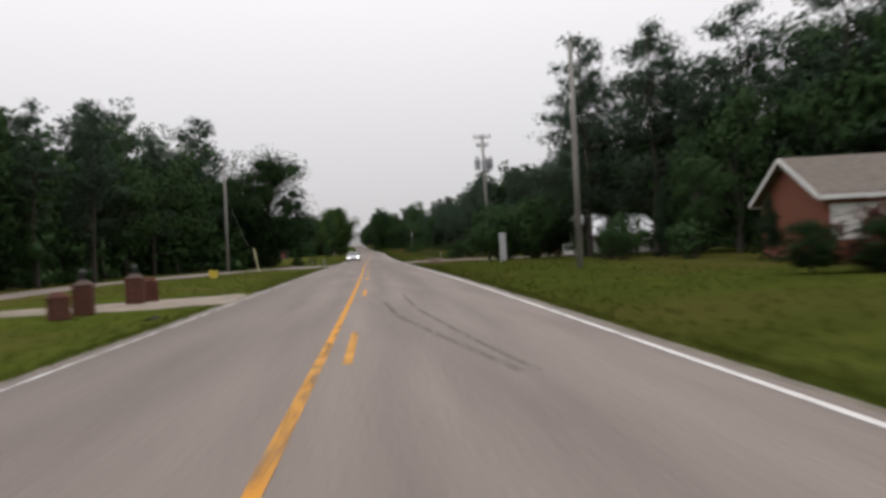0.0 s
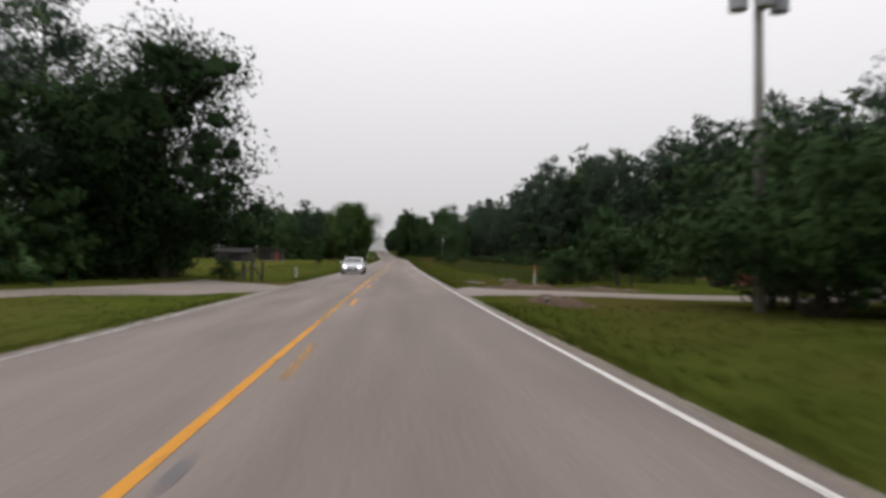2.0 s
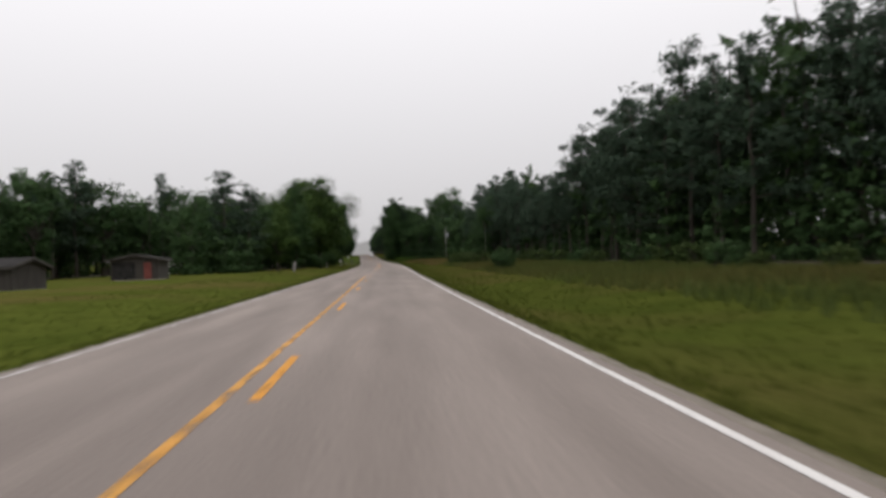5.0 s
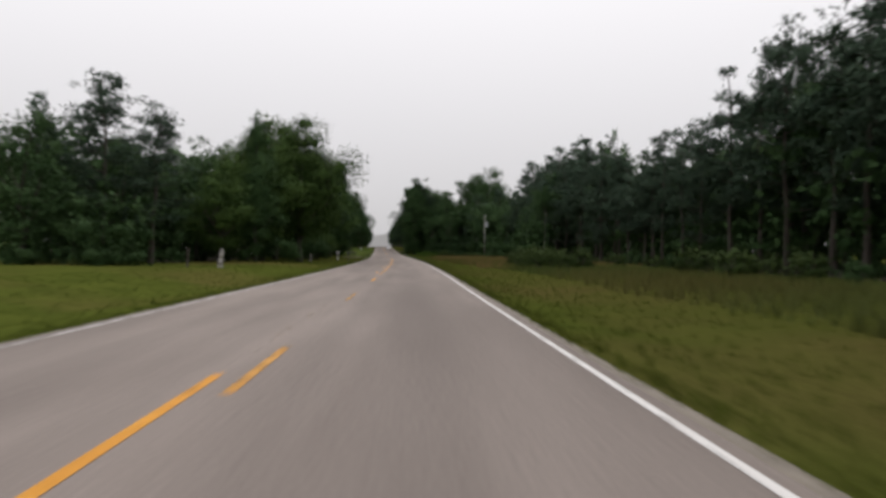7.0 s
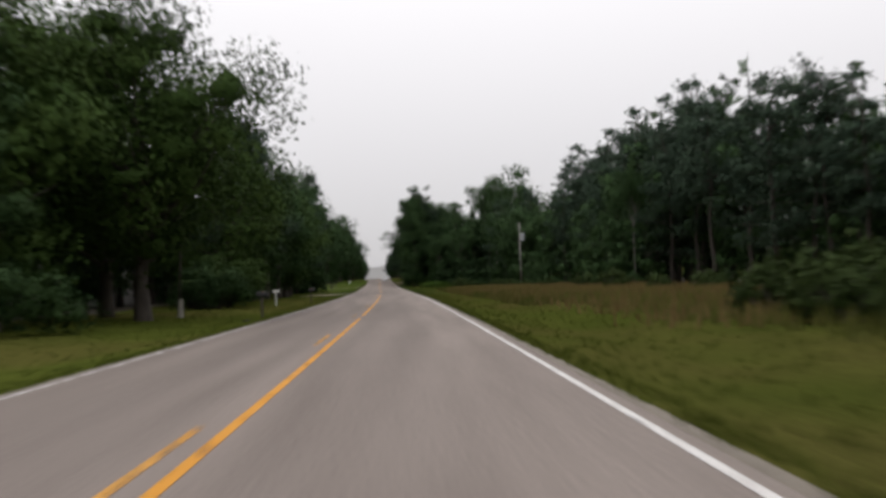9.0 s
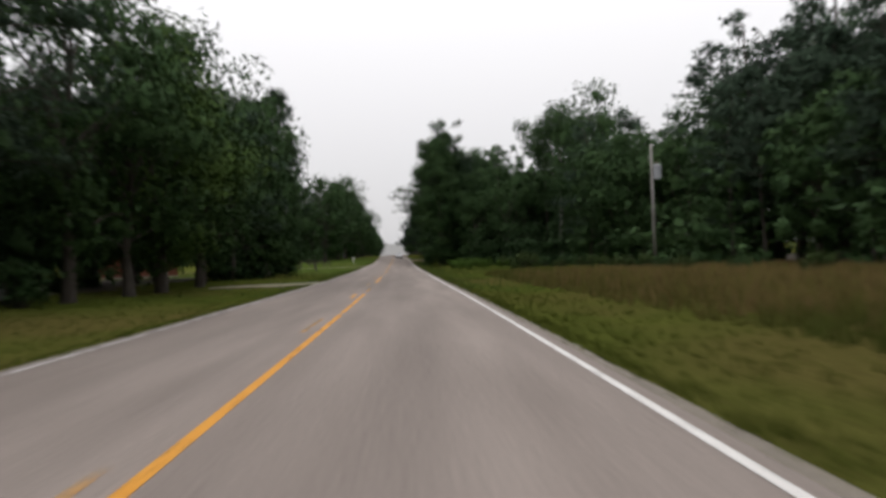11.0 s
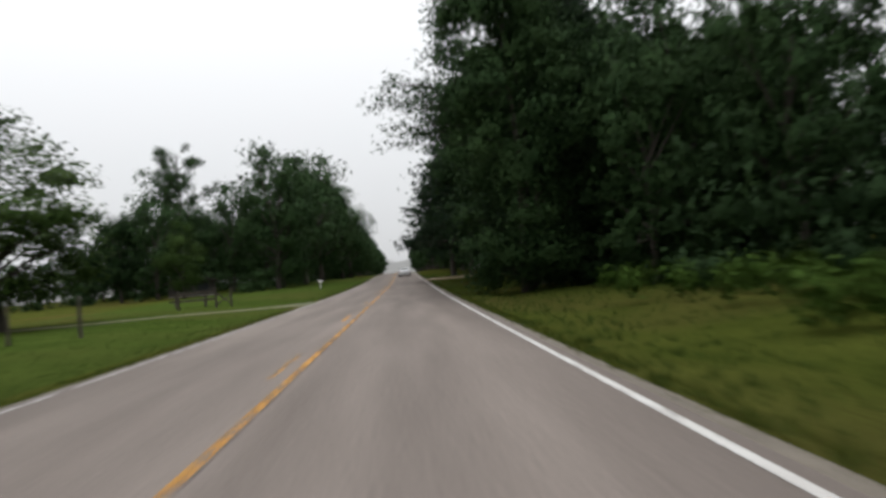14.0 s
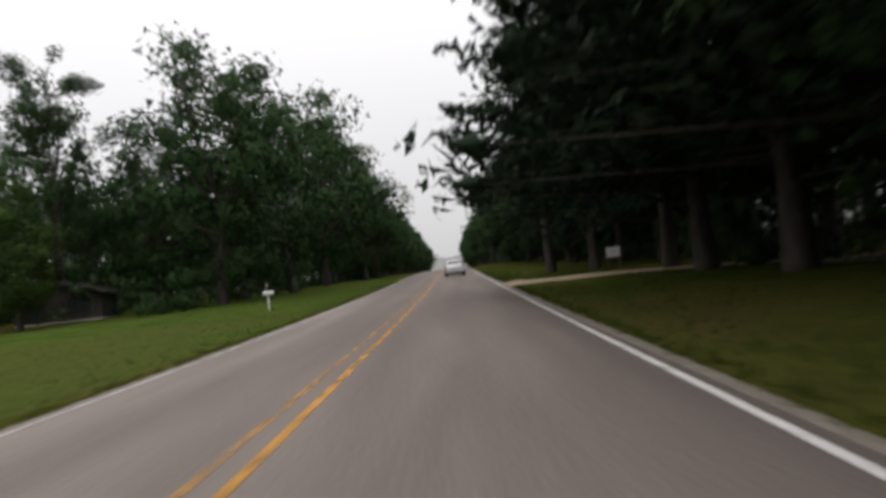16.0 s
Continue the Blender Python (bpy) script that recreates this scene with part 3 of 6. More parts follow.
def foliage(rnd, centres, radii, n, length, width, flat=0.8, droop=0.0, shell=0.5, core=0.45, share=1.0, crown=True):
    """Leaf clumps: n pointed leaves or sprays over uneven inner lumps. Returns corners, faces, soft normals and the count of leaves."""
    C, R = np.asarray(centres, float), np.asarray(radii, float)
    mid = C.mean(0) - [0, 0, 0.25 * np.ptp(C[:, 2])]
    span = np.array([max(np.ptp(C[:, 0]), 1.0), max(np.ptp(C[:, 1]), 1.0), max(np.ptp(C[:, 2]), 1.0)])
    w = R ** 2
    pick = rnd.choice(len(C), n, p=w / w.sum())
    d = unit(rnd.normal(size=(n, 3)))
    r = R[pick] * (shell + (1 - shell) * rnd.rand(n) ** 0.7) * (0.85 + 0.32 * rnd.rand(n))
    p = C[pick] + d * r[:, None] * np.array([1, 1, flat])
    nrm = unit(d * 0.8 + rnd.normal(size=(n, 3)) * 0.5 + np.array([0, 0, 0.3]))
    t = np.cross(nrm, rnd.normal(size=(n, 3)))
    t[:, 2] -= droop
    t = unit(t)
    b = unit(np.cross(nrm, t))
    L = length * (0.75 + 0.95 * rnd.rand(n))[:, None] / 2
    B = width * (0.85 + 1.05 * rnd.rand(n))[:, None] / 2
    v = np.stack([p - t * L - b * B, p + t * L, p - t * L * 0.8 + b * B], 1)
    face = np.cross(v[:, 1] - v[:, 0], v[:, 2] - v[:, 0])
    out = unit((p - mid) / span) if crown else d
    soft = unit(d * 0.45 + out * 0.6 + nrm * 0.3)
    turn = (face * soft).sum(1) < 0
    v[turn] = v[turn][:, ::-1]
    V, N, F = [v.reshape(-1, 3)], [np.repeat(soft, 3, 0)], [np.arange(3 * n).reshape(n, 3)]
    if core:
        iv, jf = LUMP
        keep = np.nonzero(rnd.rand(len(C)) < share)[0]
        k, m = len(keep), len(iv)
        jit = 1 + 0.4 * rnd.normal(size=(k, m, 1)).clip(-1.6, 1.6)
        a = rnd.rand(k) * math.tau
        rot = np.stack([np.stack([np.cos(a), -np.sin(a)], -1), np.stack([np.sin(a), np.cos(a)], -1)], 1)
        iv3 = np.repeat(iv[None], k, 0)
        iv3[:, :, :2] = np.einsum("kij,kmj->kmi", rot, iv3[:, :, :2])
        q = C[keep][:, None] + iv3 * jit * (R[keep] * core)[:, None, None] * np.array([1, 1, flat])
        out = unit((q - mid) / span) if crown else iv3
        N.append(unit(iv3 * 0.75 + out * 0.5).reshape(-1, 3))
        F.append((3 * n + np.arange(k)[:, None, None] * m + jf[None]).reshape(-1, 3))
        V.append(q.reshape(-1, 3))
    return np.concatenate(V), np.concatenate(F), np.concatenate(N), n


def tubes(segs, sides=6):
    """Round limbs from (x0,y0,z0,x1,y1,z1,r0,r1) rows, as one mesh's arrays."""
    V, F = [], []
    for x0, y0, z0, x1, y1, z1, r0, r1 in segs:
        a, b = Vector((x0, y0, z0)), Vector((x1, y1, z1))
        q = (b - a).to_track_quat("Z", "Y")
        base = len(V)
        for p, r in ((a, r0), (b, r1)):
            for i in range(sides):
                V.append(p + q @ Vector((math.cos(i * math.tau / sides) * r, math.sin(i * math.tau / sides) * r, 0)))
        for i in range(sides):
            F.append((base + i, base + (i + 1) % sides, base + sides + (i + 1) % sides, base + sides + i))
    return np.array([tuple(v) for v in V]), np.array(F)


def stem(rnd, h, r, bends=6, lean=0.3):
    """A trunk of several slightly bent pieces."""
    pts = [np.array([0, 0, -0.3])]
    for i in range(1, bends + 1):
        pts.append(np.array([rnd.normal() * lean * i / bends, rnd.normal() * lean * i / bends, h * i / bends]))
    return [(*pts[i], *pts[i + 1], r * (1.25 if i == 0 else 1) * (1 - 0.8 * i / bends), r * (1 - 0.8 * (i + 1) / bends)) for i in range(bends)], pts


def pine(seed, h=20.0, bare=0.4, reach=4.0, n=5200, size=0.42, density=1.0, girth=1.0):
    """A tall pine: long bare trunk, uneven whorls of limbs with flat tufts."""
    rnd = np.random.RandomState(seed)
    segs, pts = stem(rnd, h * 0.97, (0.011 * h + 0.04) * girth, 7, 0.35)
    zs = [p[2] for p in pts]
    C, R = [], []
    for i in range(int(60 * density)):
        f = rnd.rand() ** 0.8
        z = h * (bare + (0.97 - bare) * f)
        L = reach * (1.05 - 0.86 * f ** 1.9) * (0.55 + 0.5 * rnd.rand()) + 0.3
        a = rnd.rand() * math.tau
        x0, y0 = np.interp(z, zs, [p[0] for p in pts]), np.interp(z, zs, [p[1] for p in pts])
        up = L * (0.05 + 0.35 * f) + rnd.normal() * 0.2
        e = np.array([x0 + math.cos(a) * L, y0 + math.sin(a) * L, z + up])
        segs.append((x0, y0, z, *e, 0.022 + 0.009 * L, 0.01))
        for u in (1.0, 0.72, 0.45):
            if L * u < 0.5:
                continue
            C.append(np.array([x0, y0, z]) * (1 - u) + e * u + rnd.normal(size=3) * [0.3, 0.3, 0.15] + [0, 0, 0.2])
            R.append((0.7 + 0.5 * rnd.rand()) * (0.75 + 0.11 * L))
    C.append(np.array([pts[-1][0], pts[-1][1], h]))
    R.append(0.8)
    q = foliage(rnd, C, R, n, size, size * 0.42, 0.7, 0.1, 0.2, 0.3, share=0.25)
    return tubes(segs), q


def broadleaf(seed, h=15.0, wide=5.0, low=0.12, n=6000, size=0.3, clumps=44, lean=0.4, open_=1.0):
    """A spreading broad-leaved tree: forked limbs and many leaf clumps with gaps."""
    rnd = np.random.RandomState(seed)
    segs, pts = stem(rnd, h * 0.62, 0.018 * h + 0.03, 5, lean)
    C, R = [], []
    zc, zr = h * (1 + low) / 2, h * (1 - low) / 2
    while len(C) < clumps:
        d = rnd.normal(size=3)
        d /= np.linalg.norm(d)
        u = 0.45 + 0.55 * rnd.rand() ** 0.6
        bulge = 0.8 + 0.35 * math.sin(3 * math.atan2(d[1], d[0]) + seed) * rnd.rand()
        top = 1.0 if d[2] < 0 else 1.0 - 0.25 * d[2]
        p = np.array([d[0] * wide * u * bulge * top, d[1] * wide * u * bulge * top, zc + d[2] * zr * u])
        C.append(p)
        R.append((0.13 + 0.08 * rnd.rand()) * h * 0.66 * open_)
    for p in C[:: 3]:
        z0 = min(h * 0.58, max(h * 0.16, p[2] * 0.55))
        a = np.array([np.interp(z0, [q[2] for q in pts], [q[0] for q in pts]), np.interp(z0, [q[2] for q in pts], [q[1] for q in pts]), z0])
        m = (a + p) / 2 + rnd.normal(size=3) * 0.3
        r = 0.008 * h
        segs.append((*a, *m, r, r * 0.6))
        segs.append((*m, *p, r * 0.6, 0.02))
    q = foliage(rnd, C, R, n, size, size * 0.62, 0.8, 0.0, 0.4, 0.36, share=0.6)
    return tubes(segs), q


def cone_tree(seed, h=12.0, wide=3.0, n=5000, size=0.3, power=0.8):
    """A dense cedar: foliage from the ground to a pointed top."""
    rnd = np.random.RandomState(seed)
    segs, pts = stem(rnd, h * 0.95, 0.012 * h + 0.04, 5, 0.15)
    C, R = [], []
    for i in range(60):
        f = rnd.rand() ** 1.2
        rr = wide * (1 - f) ** power * (0.5 + 0.5 * rnd.rand())
        a = rnd.rand() * math.tau
        C.append(np.array([math.cos(a) * rr, math.sin(a) * rr, h * (0.04 + 0.96 * f)]))
        R.append(0.28 * wide * (0.6 + 0.5 * rnd.rand()) * (1.1 - 0.7 * f))
    for f in np.linspace(0.3, 1.0, 22):
        rr = wide * (1 - f) ** power
        C.append(np.array([rnd.normal() * 0.25 * rr, rnd.normal() * 0.25 * rr, h * f - 0.2]))
        R.append(0.5 + 0.55 * rr)
    q = foliage(rnd, C, R, n, size, size * 0.4, 0.9, -0.4, 0.35, 0.45)
    return tubes(segs), q


def column_tree(seed, h=19.0, wide=4.0, n=30000, size=0.19):
    """A trunk and limbs wrapped in vines: a solid leafy column with ragged shoulders."""
    rnd = np.random.RandomState(seed)
    segs, pts = stem(rnd, h * 0.98, 0.2, 6, 0.4)
    C, R = [], []
    for i in range(150):
        f = rnd.rand()
        rr = wide * (1.0 - 0.35 * f - 0.35 * max(0, f - 0.75) * 4) * min(1.0, 0.55 + 1.3 * f) * (0.15 + 0.8 * rnd.rand() ** 0.7)
        a = rnd.rand() * math.tau
        C.append(np.array([math.cos(a) * rr, math.sin(a) * rr, 0.5 + h * 0.95 * f]))
        R.append(0.9 + 0.6 * rnd.rand())
    q = foliage(rnd, C, R, n, size, size * 0.6, 1.0, 0.3, 0.4, 0.36)
    return tubes(segs), q


def sparse_tree(seed, h=23.0, wide=4.5, n=8000, size=0.24, bare=0.5, over=0.0):
    """A thin high crown of loose sprays through which the sky shows."""
    rnd = np.random.RandomState(seed)
    segs, pts = stem(rnd, h * 0.9, 0.2, 7, 0.5)
    zs = [p[2] for p in pts]
    C, R = [], []
    for i in range(34):
        f = rnd.rand()
        z = h * (bare + (0.9 - bare) * f)
        L = wide * (0.5 + 0.6 * rnd.rand()) * (1.1 - 0.55 * f)
        a = rnd.rand() * math.tau
        x0, y0 = np.interp(z, zs, [p[0] for p in pts]), np.interp(z, zs, [p[1] for p in pts])
        e = np.array([x0 + math.cos(a) * L, y0 + math.sin(a) * L, z + L * (0.35 + 0.5 * rnd.rand())])
        if over:
            e[0] -= over * (0.6 + 0.5 * rnd.rand())
        segs.append((x0, y0, z, *e, 0.05, 0.015))
        for u in (1.0, 0.75):
            C.append(np.array([x0, y0, z]) * (1 - u) + e * u)
            R.append(0.55 + 0.45 * rnd.rand())
    q = foliage(rnd, C, R, n, size, size * 0.6, 0.85, 0.0, 0.2, 0.0)
    return tubes(segs), q


def high_crown(seed, h=20.0, wide=5.0, n=13000, size=0.27):
    """A pale straight trunk that forks high up under a broad crown."""
    rnd = np.random.RandomState(seed)
    segs, pts = stem(rnd, h * 0.7, 0.27, 6, 0.3)
    C, R = [], []
    for i in range(40):
        d = rnd.normal(size=3)
        d /= np.linalg.norm(d)
        u = 0.4 + 0.6 * rnd.rand()
        p = np.array([d[0] * wide * u, d[1] * wide * u, h * 0.78 + d[2] * h * 0.22 * u])
        C.append(p)
        R.append(1.0 + 0.7 * rnd.rand())
        if i % 3 == 0:
            segs.append((pts[-3][0], pts[-3][1], h * 0.47, *p, 0.09, 0.03))
    q = foliage(rnd, C, R, n, size, size * 0.6, 0.8, 0.0, 0.35, 0.0)
    return tubes(segs), q


def bush(seed, h=2.5, wide=1.6, n=1800, size=0.16):
    """A shrub: several thin stems and leaves down to the ground."""
    rnd = np.random.RandomState(seed)
    segs, C, R = [], [], []
    for i in range(24):
        a = rnd.rand() * math.tau
        rr = wide * rnd.rand() ** 0.5 * 0.8
        z = h * (0.12 + 0.76 * rnd.rand() * (1 - 0.35 * rr / wide))
        e = (math.cos(a) * rr, math.sin(a) * rr, z)
        segs.append((e[0] * 0.15, e[1] * 0.15, -0.1, *e, 0.035, 0.012))
        C.append(e)
        R.append((0.2 + 0.12 * rnd.rand()) * (h + wide) / 2)
    q = foliage(rnd, C, R, n, size, size * 0.6, 0.9, 0.0, 0.3, 0.34)
    return tubes(segs, 5), q


def proto(name, built, leaf_mat, bark_mat, label, category, group=""):
    """One tree with its parts, to be copied to its places."""
    (tv, tf), q = built
    root = thing(name, Matrix.Translation((0, -300, -80)), label, category, group)
    part("trunk", mesh_np("trunk", tv, tf, bark_mat, smooth=True), bark_mat, root)
    part("crown", mesh_np("crown", q[0], q[1], leaf_mat, None, True, q[2]), leaf_mat, root)
    root["arrays"] = 0
    return root, (tv, tf, q)


PINE_LABEL = "tall dark green pine with a bare lower trunk"
OAK_LABEL = "dense broad-leaved tree in dark summer leaf"
P = {}
ARR = {}


def define(key, name, built, leaf_mat, bark_mat, label, category):
    P[key], ARR[key] = proto(name, built, leaf_mat, bark_mat, label, category)
    del P[key]["arrays"]


define("pine_a", "pine_tree", pine(1, 20, 0.24, 3.7, 3800, 0.43), HAZED_NEEDLES, BARK, PINE_LABEL, "pine tree")
define("pine_b", "pine_tree", pine(2, 20, 0.32, 3.4, 3700, 0.43), HAZED_NEEDLES, BARK, PINE_LABEL, "pine tree")
define("pine_c", "pine_tree", pine(3, 20, 0.18, 4.2, 4300, 0.43), HAZED_NEEDLES, BARK, PINE_LABEL, "pine tree")
define("pine_tall", "pine_tree", pine(43, 20, 0.3, 4.6, 11000, 0.3, 1.15, 1.6), CEDAR_SHADED_PINE, BARK, "tall pine with a thick bare trunk and long limbs", "pine tree")
define("pine_open", "pine_tree", pine(4, 18, 0.25, 5.0, 8000, 0.34, 0.8), HAZED_NEEDLES, BARK, "open-limbed pine with long drooping boughs", "pine tree")
define("pine_full", "pine_tree", pine(41, 18, 0.18, 4.8, 10000, 0.34, 1.5), HAZED_NEEDLES, BARK, "broad pine with many long limbs on the lawn", "pine tree")
# near pines take the darker cedar green as painted shade
define("pine_low", "pine_tree", pine(17, 18, 0.13, 4.4, 11500, 0.33, 1.6), CEDAR_SHADED_PINE, BARK, "dense dark pine with long low boughs", "pine tree")
define("oak_a", "oak_tree", broadleaf(5, 15, 5.0, 0.06, 3500, 0.39), LEAVES, BARK, OAK_LABEL, "tree")
define("oak_b", "oak_tree", broadleaf(6, 15, 4.4, 0.02, 3400, 0.39, 44), LEAVES, BARK, OAK_LABEL, "tree")
define("oak_c", "oak_tree", broadleaf(7, 15, 5.6, 0.14, 3700, 0.39, 50), LEAVES, BARK, OAK_LABEL, "tree")
define("oak_dense", "oak_tree", broadleaf(51, 15, 5.2, 0.02, 17000, 0.24, 95, 0.4, 1.2), SHADED_LEAVES, BARK, "dense broad-leaved tree with boughs down to the grass", "tree")
define("oak_over", "oak_tree", broadleaf(48, 15, 5.6, 0.2, 22000, 0.2, 70), LEAVES_LIGHT, BARK, "broad-leaved tree in fresher green leaf reaching over the verge", "tree")
define("oak_light", "oak_tree", broadleaf(8, 15, 5.2, 0.04, 11000, 0.26, 46), LEAVES_LIGHT, BARK, "broad-leaved tree in fresher green leaf", "tree")
define("cedar_a", "cedar_tree", cone_tree(9, 12, 3.0, 9000, 0.22), CEDAR_SHADED_PINE, BARK, "dense dark cedar with foliage to the ground", "cedar tree")
define("spire", "cypress_tree", cone_tree(10, 17, 4.2, 14000, 0.25, 0.7), LEAVES, BARK, "pointed leafy tree with a spire top", "tree")
define("column", "vine_covered_tree", column_tree(11), LEAVES, BARK, "tall tree wrapped in vines like a green column", "tree")
define("sparse", "thin_crowned_tree", sparse_tree(12), LEAVES, BARK, "thin tree with a loose see-through crown", "tree")
define("overhang", "leaning_tree", sparse_tree(45, 12.5, 2.0, 2600, 0.2, 0.6, 5.0), LEAVES, BARK, "thin tree whose boughs hang out over the road", "tree")
define("high", "pale_trunked_tree", high_crown(13), LEAVES, PALE_BARK, "tree with a pale bare trunk and high crown", "tree")
define("bush_a", "shrub", bush(14, n=850, size=0.2), LEAVES, BARK, "dark green shrub growing from the grass", "shrub")
define("red_bush", "shrub", bush(19, 2.5, 1.5, 1500, 0.16), RED_LEAVES, BARK, "dark red-leaved garden shrub by the house", "shrub")
define("bush_b", "shrub", bush(15, 1.6, 1.5, 950, 0.18), SAPLING, BARK, "low olive green shrub at the woods' edge", "shrub")
define("big_bush", "shrub", bush(18, 5.5, 3.2, 5200, 0.22), LEAVES, BARK, "big dense dark green shrub on the lawn", "shrub")
define("small_tree", "small_tree", broadleaf(16, 3.2, 1.35, 0.2, 3500, 0.13, 26, 0.1), LEAVES, BARK, "small round-headed tree on a lawn", "tree")
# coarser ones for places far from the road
define("pine_far", "pine_tree", pine(21, 20, 0.24, 3.8, 2600, 0.58, 0.6), HAZED_NEEDLES, BARK, PINE_LABEL, "pine tree")
define("pine_far_b", "pine_tree", pine(22, 20, 0.28, 3.5, 2600, 0.58, 0.6), HAZED_NEEDLES, BARK, PINE_LABEL, "pine tree")
define("oak_far", "oak_tree", broadleaf(23, 15, 4.8, 0.04, 2000, 0.52, 40), LEAVES, BARK, OAK_LABEL, "tree")
USED = set()
trnd = np.random.RandomState(77)
HEIGHT = {"pine_a": 20, "pine_b": 20, "pine_c": 20, "pine_open": 18, "pine_tall": 20, "pine_low": 18, "pine_full": 18, "big_bush": 5.5, "pine_far": 20, "pine_far_b": 20, "oak_a": 15, "oak_b": 15, "oak_c": 15, "oak_light": 15, "oak_over": 15, "oak_dense": 15, "oak_far": 15, "cedar_a": 12, "spire": 17, "column": 19, "sparse": 23, "overhang": 12.5, "high": 20, "bush_a": 2.5, "red_bush": 2.5, "bush_b": 1.6, "small_tree": 3.2}


def tree(key, s, o, h, wide=1.0, turn=None, group="", tilt=0.0):
    k = h / HEIGHT[key]
    m = at(s, o, -0.05, trnd.rand() * 360 if turn is None else turn, (k * wide, k * wide, k))
    if tilt:
        # leans over towards the road
        m = at(s, o, -0.1) @ pose(0, 0, 0, 0, tilt, 0) @ Matrix.Diagonal((k * wide, k * wide, k, 1))
    ob = copy_thing(P[key], m)
    if group:
        tagged(ob, group=group)
    USED.add(key)
    return ob


BACK = []


def band(s0, s1, front, depth_rows, step, h0, h1, kinds, group, front_jit=1.5, row=4.5, single=1):
    """Rows of trees along the road behind a front line given by (s, offset) pairs; the rows behind go into the joined woods."""
    fs, fo = zip(*front)
    for r in range(depth_rows):
        s = s0 + trnd.rand() * step
        while s < s1:
            o = float(np.interp(s, fs, fo))
            o += math.copysign(r * row + trnd.rand() * front_jit, o)
            h = h0 + (h1 - h0) * trnd.rand()
            if r < single:
                tree(kinds[trnd.randint(len(kinds))], s, o, h, 0.85 + 0.35 * trnd.rand(), group=group)
            else:
                BACK.append((s, o, h))
            s += step * (0.7 + 0.6 * trnd.rand())


RW = "trees of the woods along the road"
# right: yard trees round the brick house and the white outbuilding
for key, s, o, h, w in [("pine_full", 61, 19.4, 18.6, 1.0), ("pine_full", 60, 25.5, 18.4, 1.1), ("pine_full", 69, 21.5, 16.5, 0.95), ("pine_full", 52, 28.5, 18.2, 1.15), ("pine_full", 46, 33, 18.5, 1.15), ("oak_b", 43, 30, 13.5, 1.0), ("oak_a", 40, 36, 16.5, 1.1), ("oak_c", 50, 36, 17.5, 1.1), ("pine_a", 66, 31, 18, 1.1), ("oak_a", 58, 36, 16, 1.1), ("oak_c", 74, 40, 16, 1.2), ("oak_b", 32, 38, 16, 1.1), ("pine_c", 36, 45, 19, 1.1), ("oak_a", 24, 36, 15, 1.1), ("oak_c", 18, 42, 16, 1.1), ("oak_b", 10, 34, 14, 1.1), ("pine_a", 55, 44, 20, 1.2), ("oak_c", 64, 46, 17, 1.2), ("oak_a", 86, 46, 16, 1.2), ("cedar_a", 43, 18.5, 5.0, 0.8), ("cedar_a", 48, 20.5, 5.5, 0.8), ("oak_b", 92, 38, 14, 1.0), ("oak_a", 47, 25.5, 12, 0.9), ("oak_b", 56, 23.5, 11, 0.9), ("oak_b", 41, 19.5, 7.5, 0.8), ("oak_b", 65, 24, 12, 1.0), ("pine_full", 54, 22.5, 17.5, 0.9), ("oak_c", 52, 33, 17.5, 1.1), ("oak_a", 50, 39, 18.5, 1.2), ("oak_a", 46, 42, 19, 1.2), ("oak_b", 62, 30, 15, 1.1)]:
    tree(key, s, o, h, w, group="yard trees")
# the clump of big shrubs round the transformer pole
for s, o, h, w in [(67.6, 12.8, 6.2, 0.85), (66.6, 15.4, 7.0, 0.9), (69, 18.2, 7.0, 0.9), (72, 14.0, 6.6, 0.9), (74, 17.5, 6.6, 0.9)]:
    tree("big_bush", s, o, h, w, group="big shrubs by the pole")
tree("big_bush", 42, 15.4, 3.3, 0.7)
tree("big_bush", 66.5, 22.6, 3.6, 0.6)
tree("bush_a", 63, 19.0, 2.2, 1.0)
tree("oak_dense", 19.6, 12.9, 1.65, 1.5)
tree("oak_dense", 18.6, 14.4, 1.6, 1.5)
tree("red_bush", 19.4, 14.9, 2.5, 1.0)
tree("red_bush", 17.6, 15.6, 2.4, 1.0)
tree("cedar_a", 31.2, 18.4, 3.1, 1.1)
tree("small_tree", 127, -7.2, 3.6, 0.5)
tree("small_tree", 91, 14.5, 3.5, 1.4)
tree("small_tree", 91, 15.3, 2.9, 0.9)
tree("small_tree", 94, 12.0, 2.3, 0.9)
tree("small_tree", 99.5, 16.1, 5.2, 0.75)
for s, o, h in [(93, 10.8, 1.3), (96, 14, 1.6), (98, 19, 2.2), (90, 20, 2.4), (38.5, 18, 2.4), (95, 12.5, 2.6), (99, 15.5, 2.2), (46, 16, 2.0)]:
    tree("bush_a", s, o, h, 1.0)
tree("high", 290, 25.6, 13, 0.5)
tree("bush_b", 330, 12.3, 1.9, 1.0, 30)
tree("bush_b", 331.6, 12.9, 1.3, 1.0, 120)
# a stand of low saplings in the field's edge
for i, (s, o, h) in enumerate([(229.5, 12.2, 1.5), (231, 13.6, 1.9), (232.2, 11.4, 1.4), (233.6, 12.8, 2.0), (235, 14.4, 2.1), (236, 12.0, 1.7), (237.6, 13.2, 2.2), (239, 14.8, 2.0), (240.2, 12.6, 1.9), (241.6, 13.8, 1.6), (226.5, 13.8, 1.7), (228, 15.2, 2.0)]):
    tree("bush_b", s, o, h, 0.85 + 0.05 * (i % 4), group="saplings in the field")
tree("big_bush", 182, 11.2, 2.4, 0.85)
